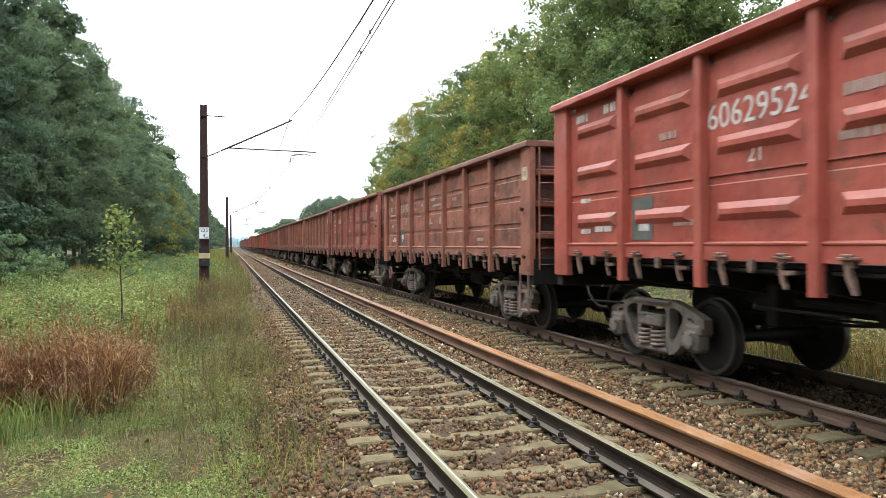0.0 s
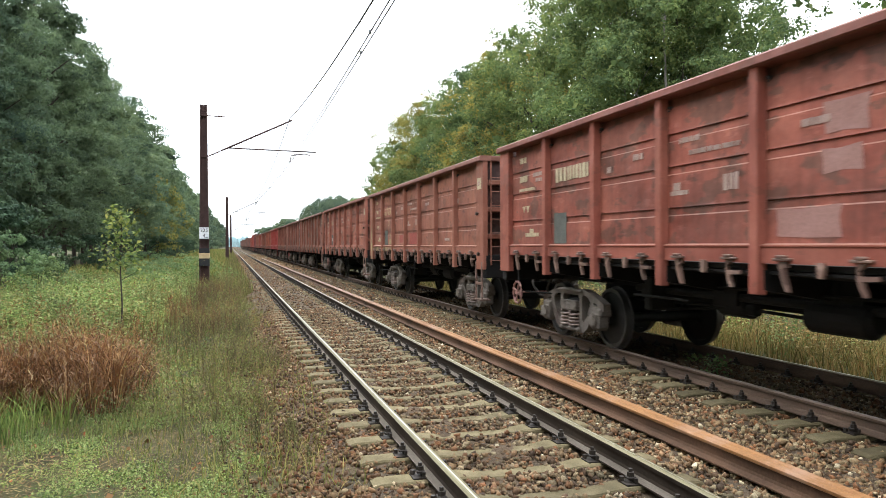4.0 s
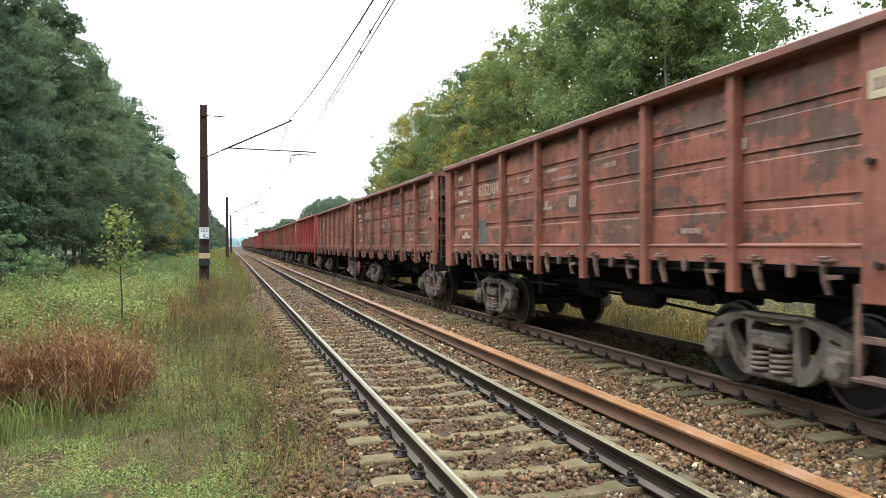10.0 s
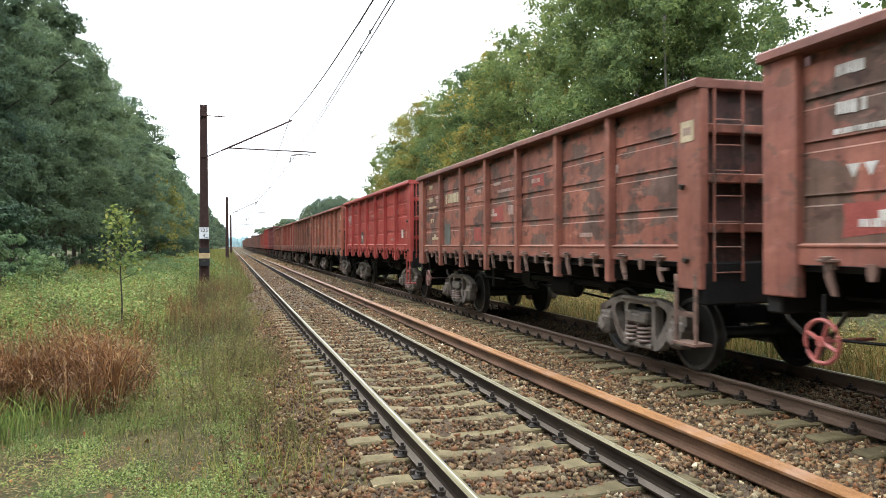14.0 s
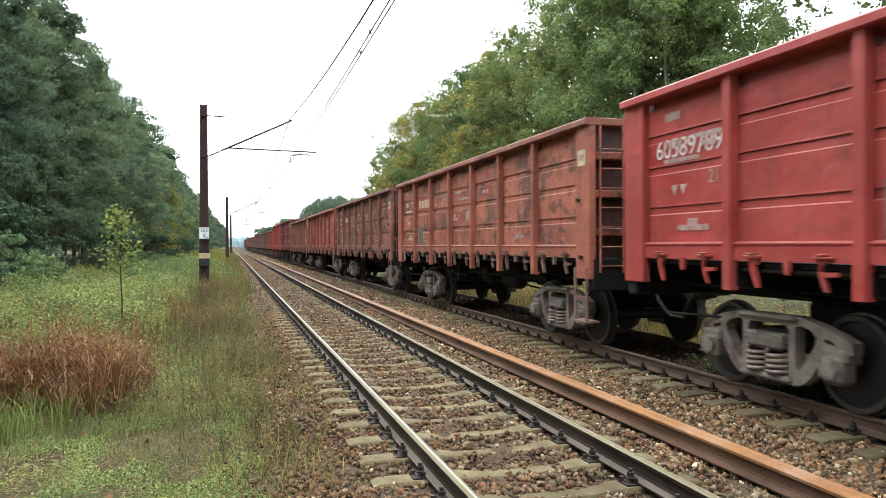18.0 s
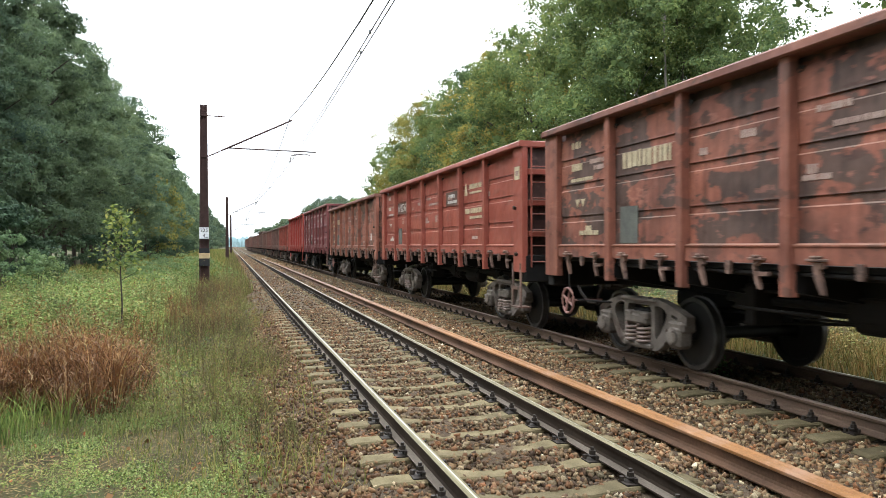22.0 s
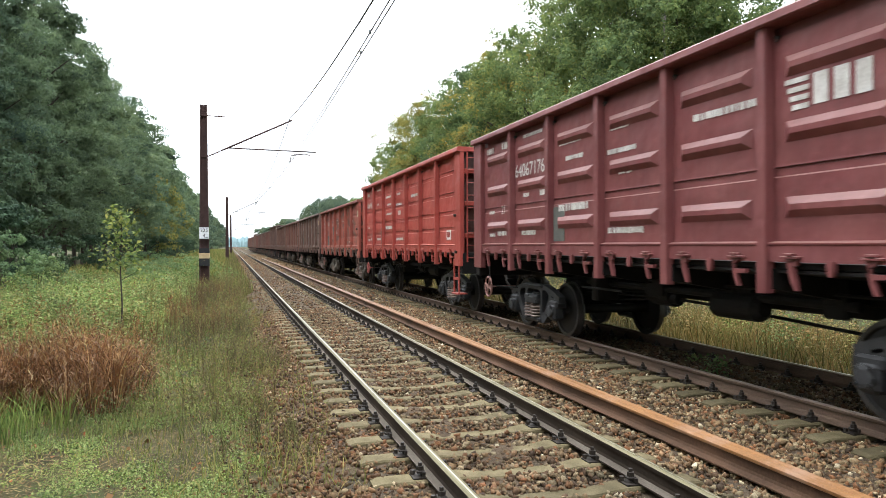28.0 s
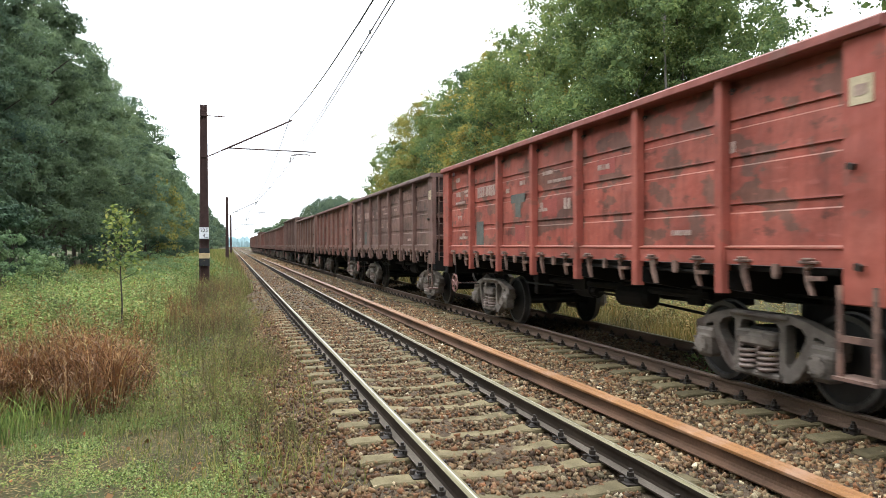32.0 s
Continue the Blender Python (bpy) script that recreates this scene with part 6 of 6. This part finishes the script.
# seed stalks standing above the meadow
b = patchy(scatter(2600, -9, -1.0, 13, 34, 1.2), 0.2, 0.7, 4.0)
blade_field("seed_stalks", b, 0.7, 1.15, 0.25, 0.005, 0.012, M["thatch"], "thin brown seed stalks above the meadow", "weeds")
b = patchy(scatter(170, -8, -0.9, 12.5, 30, 1.2), -0.2, 0.9, 2.0)
w = np.repeat(np.arange(len(b)), 60)
t = rng.uniform(0.25, 1, len(w))
p = b[w] + np.stack([rng.normal(0, 0.035, len(w)), rng.normal(0, 0.035, len(w)), t * rng.uniform(0.6, 1.0, len(b))[w]], 1)
q = leaf_quads(p, rng.normal(0, 1, p.shape), rng.uniform(0.025, 0.06, len(w)), 0.5)
tagged(new("dock_spires", pieces("dock_spires", q, QUAD, M["dead"])), "brown withered dock spires in the meadow", "weeds", kind="stuff")
# dead reeds
tc = np.stack([rng.uniform(-4.2, -1.2, 120), 11.0 + rng.normal(0, 0.7, 120)], 1)
tall = 0.78 + 0.55 * np.exp(-((tc[:, 0] + 2.3) / 1.3) ** 2) * rng.uniform(0.3, 1.15, 120)
w = rng.integers(0, 120, 4200)
n = len(w)
ang, out = rng.uniform(0, 2 * np.pi, n), rng.uniform(0.0, 1.0, n)
b = np.stack([tc[w, 0] + np.cos(ang) * out * 0.1, tc[w, 1] + np.sin(ang) * out * 0.1, np.zeros(n)], 1)
b[:, 2] = ground_z(b[:, 0], b[:, 1])
h = tall[w] * rng.uniform(0.45, 1.08, n)
k = h * (0.12 + 0.75 * out * rng.uniform(0.3, 1, n))
v = blades(b, h, np.stack([np.cos(ang) * k, np.sin(ang) * k, -0.5 * k], 1), rng.uniform(0.005, 0.013, n), rng.uniform(0, np.pi, n))
tagged(new("dead_reeds", pieces("dead_reeds", v, BLADE, M["dead"])), "shaggy stand of dead reddish-brown reed grass", "reeds", kind="stuff")
m = rng.uniform(0, 1, n) < 0.5
p = b[m] + np.stack([np.cos(ang[m]) * k[m], np.sin(ang[m]) * k[m], h[m] - 0.5 * k[m]], 1)
q = leaf_quads(p - np.array([0, 0, 0.03]), rng.normal(0, 1, p.shape), rng.uniform(0.05, 0.13, len(p)), 0.14)
tagged(new("reed_tips", pieces("reed_tips", q, QUAD, M["dead"])), "drooping straw-coloured reed tips", "reeds", kind="stuff")
j = rng.integers(0, n, 14000)
f = rng.uniform(0.15, 1.0, len(j))
s = b[j] + np.stack([np.cos(ang[j]) * k[j] * f, np.sin(ang[j]) * k[j] * f, (h[j] - 0.5 * k[j]) * f], 1)
al = rng.uniform(0, 2 * np.pi, len(j))
ln = rng.uniform(0.06, 0.2, len(j))
v = blades(s, ln * rng.uniform(0.1, 0.5, len(j)), np.stack([np.cos(al) * ln, np.sin(al) * ln, -ln * rng.uniform(0.3, 1.1, len(j))], 1), rng.uniform(0.008, 0.02, len(j)), al + np.pi / 2)
tagged(new("reed_leaves", pieces("reed_leaves", v, BLADE, M["dead"])), "curled withered reed leaves", "reeds", kind="stuff")
# fresh grass tufts in front of the reeds
for cx, cy, n, s in ((-2.4, 8.9, 120, 0.17), (-1.85, 9.3, 40, 0.12), (-2.75, 9.4, 90, 0.2), (-2.2, 9.5, 50, 0.16)):
    b = np.stack([rng.normal(cx, s, n), rng.normal(cy, s, n), np.zeros(n)], 1)
    b[:, 2] = ground_z(b[:, 0], b[:, 1])
    tuft = blade_field("grass_tuft", b, 0.2, 0.62, 0.85, 0.007, 0.015, M["grass"], "fresh green long grass tuft", "grass")
# short rough grass and dry weeds towards the ballast
b = ragged(patchy(scatter(22000, -3.2, 0.9, 4.6, 30, 1.5), -0.2, 1.0, 2.0))
blade_field("short_grass", b, 0.05, 0.2, 0.8, 0.004, 0.011, M["meadow"], "short rough grass at the foot of the ballast")
b = ragged(patchy(scatter(2600, -1.9, 0.9, 8.0, 40, 1.3), 0.3, 1.1, 1.0))
blade_field("dry_weeds", b, 0.15, 0.6, 0.95, 0.004, 0.009, M["weed"], "thin dry grey-brown weed stalks beside the ballast", "weeds")
b = scatter(9000, -1.3, 0.9, 30, 260, 1.5)
blade_field("far_dry_weeds", b, 0.3, 0.7, 0.4, 0.015, 0.035, M["weed"], "dry weeds lining the track further along", "weeds")
b = ragged(patchy(scatter(24000, -1.6, 0.9, 8.6, 32, 1.3), -0.1, 1.1, 1.0))
hh = rng.uniform(0.03, 0.5, len(b)) ** 1.3
q = leaf_quads(b + np.stack([rng.normal(0, 0.04, len(b)), rng.normal(0, 0.04, len(b)), hh], 1), rng.normal(0, 1, b.shape), rng.uniform(0.015, 0.05, len(b)))
tagged(new("weed_leaves", pieces("weed_leaves", q, QUAD, M["weed"])), "small dull leaves on dry weeds", "weeds", kind="stuff")
c = np.concatenate([ragged(patchy(scatter(360, -1.15, 1.0, 9.0, 36, 1.2), -0.6, 1.1, 1.0)), scatter(26, -0.3, 0.95, 6.4, 13)])
w = np.repeat(np.arange(len(c)), 70)
top = rng.uniform(0.25, 0.75, len(c))[w]
t = rng.uniform(0, 1, len(w))
sp = 0.03 + 0.12 * t
p = c[w] + np.stack([rng.normal(0, 1, len(w)) * sp, rng.normal(0, 1, len(w)) * sp, t * top], 1)
q = leaf_quads(p, rng.normal(0, 1, p.shape), rng.uniform(0.012, 0.04, len(w)) * (1 + (c[w][:, 1] - 8) / 30), 0.45)
tagged(new("bushy_weeds", pieces("bushy_weeds", q, QUAD, M["weed"])), "bushy brown-green weeds at the ballast edge", "weeds", kind="stuff")
w = np.repeat(np.arange(len(c)), 3)
blade_field("weed_stems", c[w] + rng.normal(0, 0.03, (len(w), 3)) * np.array([1, 1, 0]), 0.3, 0.85, 0.4, 0.004, 0.008, M["weed"], "thin dark stems of bushy weeds", "weeds")
c = scatter(44, -1.2, 0.75, 8.6, 34, 1.0)
w = rng.integers(0, len(c), 420)
b = ragged(c[w] + rng.normal(0, 1, (len(w), 3)) * np.array([0.16, 0.3, 0]))
twig_plants("feathery_weeds", b, rng.uniform(0.2, 0.8, len(b)) * np.clip(0.5 + (b[:, 1] - 7) / 14, 0.5, 1), 24, M["dry"], "dark dry feathery weeds along the ballast edge")
b = scatter(26, -0.5, 0.75, 6.4, 10.5)
twig_plants("feathery_weeds", b, rng.uniform(0.15, 0.4, len(b)), 34, M["dry"], "low brown feathery weeds on the ballast shoulder")
c = scatter(30, -1.4, 0.2, 14, 37)
w = rng.integers(0, len(c), 170)
b = ragged(c[w] + rng.normal(0, 1, (len(w), 3)) * np.array([0.18, 0.45, 0]))
twig_plants("withered_herbs", b, rng.uniform(0.4, 0.95, len(b)), 30, M["withered"], "tall withered reddish-brown herbs along the meadow edge")
# matted dead grass on the bare earth
b = scatter(42000, -4.2, 0.75, 4.0, 16, 1.3)
n = len(b)
h = rng.uniform(0.004, 0.035, n)
a = rng.uniform(0, 2 * np.pi, n)
k = rng.uniform(0.04, 0.15, n)
v = blades(b, h, np.stack([np.cos(a) * k, np.sin(a) * k, h * 0], 1), rng.uniform(0.008, 0.02, n), a + np.pi / 2)
tagged(new("dead_thatch", pieces("dead_thatch", v, BLADE, M["thatch"])), "matted dead brown grass on the earth", "dead grass", kind="stuff")
# tufts pushing into the edge of the ballast
b = patchy(scatter(5200, 0.2, 1.05, 5, 34, 1.2), 0.4, 1.6, 3.0)
b[:, 2] = np.where(b[:, 0] > 0.6, -0.3, b[:, 2])
blade_field("edge_grass", b, 0.05, 0.22, 0.9, 0.004, 0.010, M["meadow"], "sparse grass creeping into the ballast")
b = ragged(patchy(scatter(21000, -2.6, 0.9, 8.5, 40, 1.3), -0.4, 1.3, 5.0))
blade_field("strip_grass", b, 0.05, 0.22, 0.9, 0.005, 0.012, M["strip"], "low green grass between meadow and ballast")
# ground cover of small pale leaves
b = patchy(patchy(scatter(230000, -3.6, 0.3, 4.4, 12, 1.2), -0.5, 1.7, 0.4), -0.5, 4.5, 1.9)
q = leaf_quads(b + np.stack([np.zeros(len(b)), np.zeros(len(b)), rng.uniform(0.008, 0.05, len(b))], 1), rng.normal(0, 0.45, b.shape) + np.array([0, -0.15, 1]), rng.uniform(0.009, 0.023, len(b)) * (1 + 0.5 * np.sin(b[:, 0] * 5.1) * np.sin(b[:, 1] * 3.7)), 0.85)
tagged(new("ground_cover", pieces("ground_cover", q, QUAD, M["cover"])), "carpet of small pale-green ground leaves", "ground cover", kind="stuff")
b = scatter(420, -3.4, 0.7, 4.6, 12)
q = leaf_quads(b + np.array([0, 0, 0.03]), rng.normal(0, 0.5, b.shape) + np.array([0, 0, 1]), rng.uniform(0.03, 0.075, len(b)), 0.8)
tagged(new("leaf_litter", pieces("leaf_litter", q, QUAD, M["litter"])), "fallen brown and red leaves on the ground", "fallen leaves", kind="stuff")
# reeds and grass beyond the train
b = scatter(36000, 8.7, 13.0, 5, 42, 1.5)
blade_field("verge_grass", b, 0.12, 0.6, 0.7, 0.008, 0.02, M["verge"], "tall yellow-green verge grass beyond the train")
b = patchy(scatter(1500, 9.0, 14.5, 5, 40, 1.3), -0.6, 0.9, 1.0)
herb_plants("verge_herbs", b, rng.uniform(0.25, 0.85, len(b)), 16, 0.11, 0.3, M["verge"], "straggling yellow-green herbs beyond the train")
b = patchy(scatter(13000, 8.9, 15.5, 5, 60, 1.4), -0.2, 0.9, 1.0)
hh = rng.uniform(0.03, 0.5, len(b)) * (1.1 + 0.8 * np.sin(b[:, 1] * 2.0 + b[:, 0]))
q = leaf_quads(b + np.stack([rng.normal(0, 0.05, len(b)), rng.normal(0, 0.05, len(b)), hh], 1), rng.normal(0, 0.7, b.shape) + np.array([-0.4, -0.3, 1]), rng.uniform(0.03, 0.07, len(b)), 0.45)
tagged(new("verge_leaves", pieces("verge_leaves", q, QUAD, M["herb"])), "leafy yellow-green weeds beyond the train", "weeds", kind="stuff")
b = scatter(7000, 9.0, 15, 60, 160, 1.2)
blade_field("far_verge_grass", b, 0.3, 0.9, 0.5, 0.04, 0.07, M["verge"], "yellow-green verge grass further along")

for px, py, pz, n, hgt, wid in ((6.55, 8.85, -0.24, 150, 0.34, 0.1), (6.9, 9.9, -0.24, 60, 0.2, 0.09), (9.3, 10.8, -0.4, 420, 0.8, 0.22), (9.6, 12.4, -0.4, 260, 0.6, 0.2)):
    p = np.stack([rng.normal(px, wid, n), rng.normal(py, wid, n), pz + rng.uniform(0.02, 1, n) * hgt], 1)
    q = leaf_quads(p, rng.normal(0, 0.7, p.shape) + np.array([0, -0.4, 0.8]), rng.uniform(0.03, 0.075, n), 0.6)
    tagged(new("leafy_weed", pieces("leafy_weed", q, QUAD, M["herb"])), "dark leafy weed growing beside the rail", "weeds", kind="stuff")
# rough grass round and behind the viewer
b = scatter(15000, -7.0, 0.4, -9.0, 5.0)
blade_field("rough_grass", b, 0.04, 0.16, 0.9, 0.006, 0.014, M["meadow"], "short rough grass beside the track")
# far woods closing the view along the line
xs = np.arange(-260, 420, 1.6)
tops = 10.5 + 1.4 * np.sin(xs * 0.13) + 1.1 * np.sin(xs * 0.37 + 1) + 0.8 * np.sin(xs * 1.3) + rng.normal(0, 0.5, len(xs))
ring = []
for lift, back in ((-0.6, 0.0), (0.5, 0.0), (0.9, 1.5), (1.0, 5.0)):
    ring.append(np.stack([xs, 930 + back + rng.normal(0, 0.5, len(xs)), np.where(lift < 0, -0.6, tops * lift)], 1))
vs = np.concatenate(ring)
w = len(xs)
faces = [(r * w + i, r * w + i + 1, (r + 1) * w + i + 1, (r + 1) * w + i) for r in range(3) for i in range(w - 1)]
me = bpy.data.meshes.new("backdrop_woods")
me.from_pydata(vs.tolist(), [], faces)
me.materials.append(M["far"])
tagged(new("backdrop_woods", me), "distant woods tinted blue-green for haze", "woods", kind="structure")


# ---- what moves ----
PASSED = [(0.0, 0.01), (6.0, 37.98), (9.0, 56.95), (13.0, 82.17), (17.0, 107.3), (19.0, 119.93), (23.0, 145.16), (28.0, 176.83), (32.0, 202.27)]


def motions():
    """The train rolls towards the camera; its wheels turn with it."""
    ts = np.arange(0, 321) / 10
    run = np.interp(ts, [t for t, _ in PASSED], [s for _, s in PASSED])
    for k, wagon in enumerate(WAGONS):
        y0 = 4.681 + PITCH_W * k
        walk(wagon, [(t, pose(TRAIN_X, y0 - s, 0)) for t, s in PASSED])
        for o in wagon.children_recursive:
            if o.name.startswith("wheelset"):
                a = o.location.y
                walk(o, [(float(t), pose(0, a, 0.475, math.degrees(s / 0.475) % 360.0)) for t, s in zip(ts, run)])


stones("near_ballast_stones", 18000, 0.45, 8.7, -9, 2.6, 0.035, 0.085, "brown ballast stones beside the viewer")

motions()
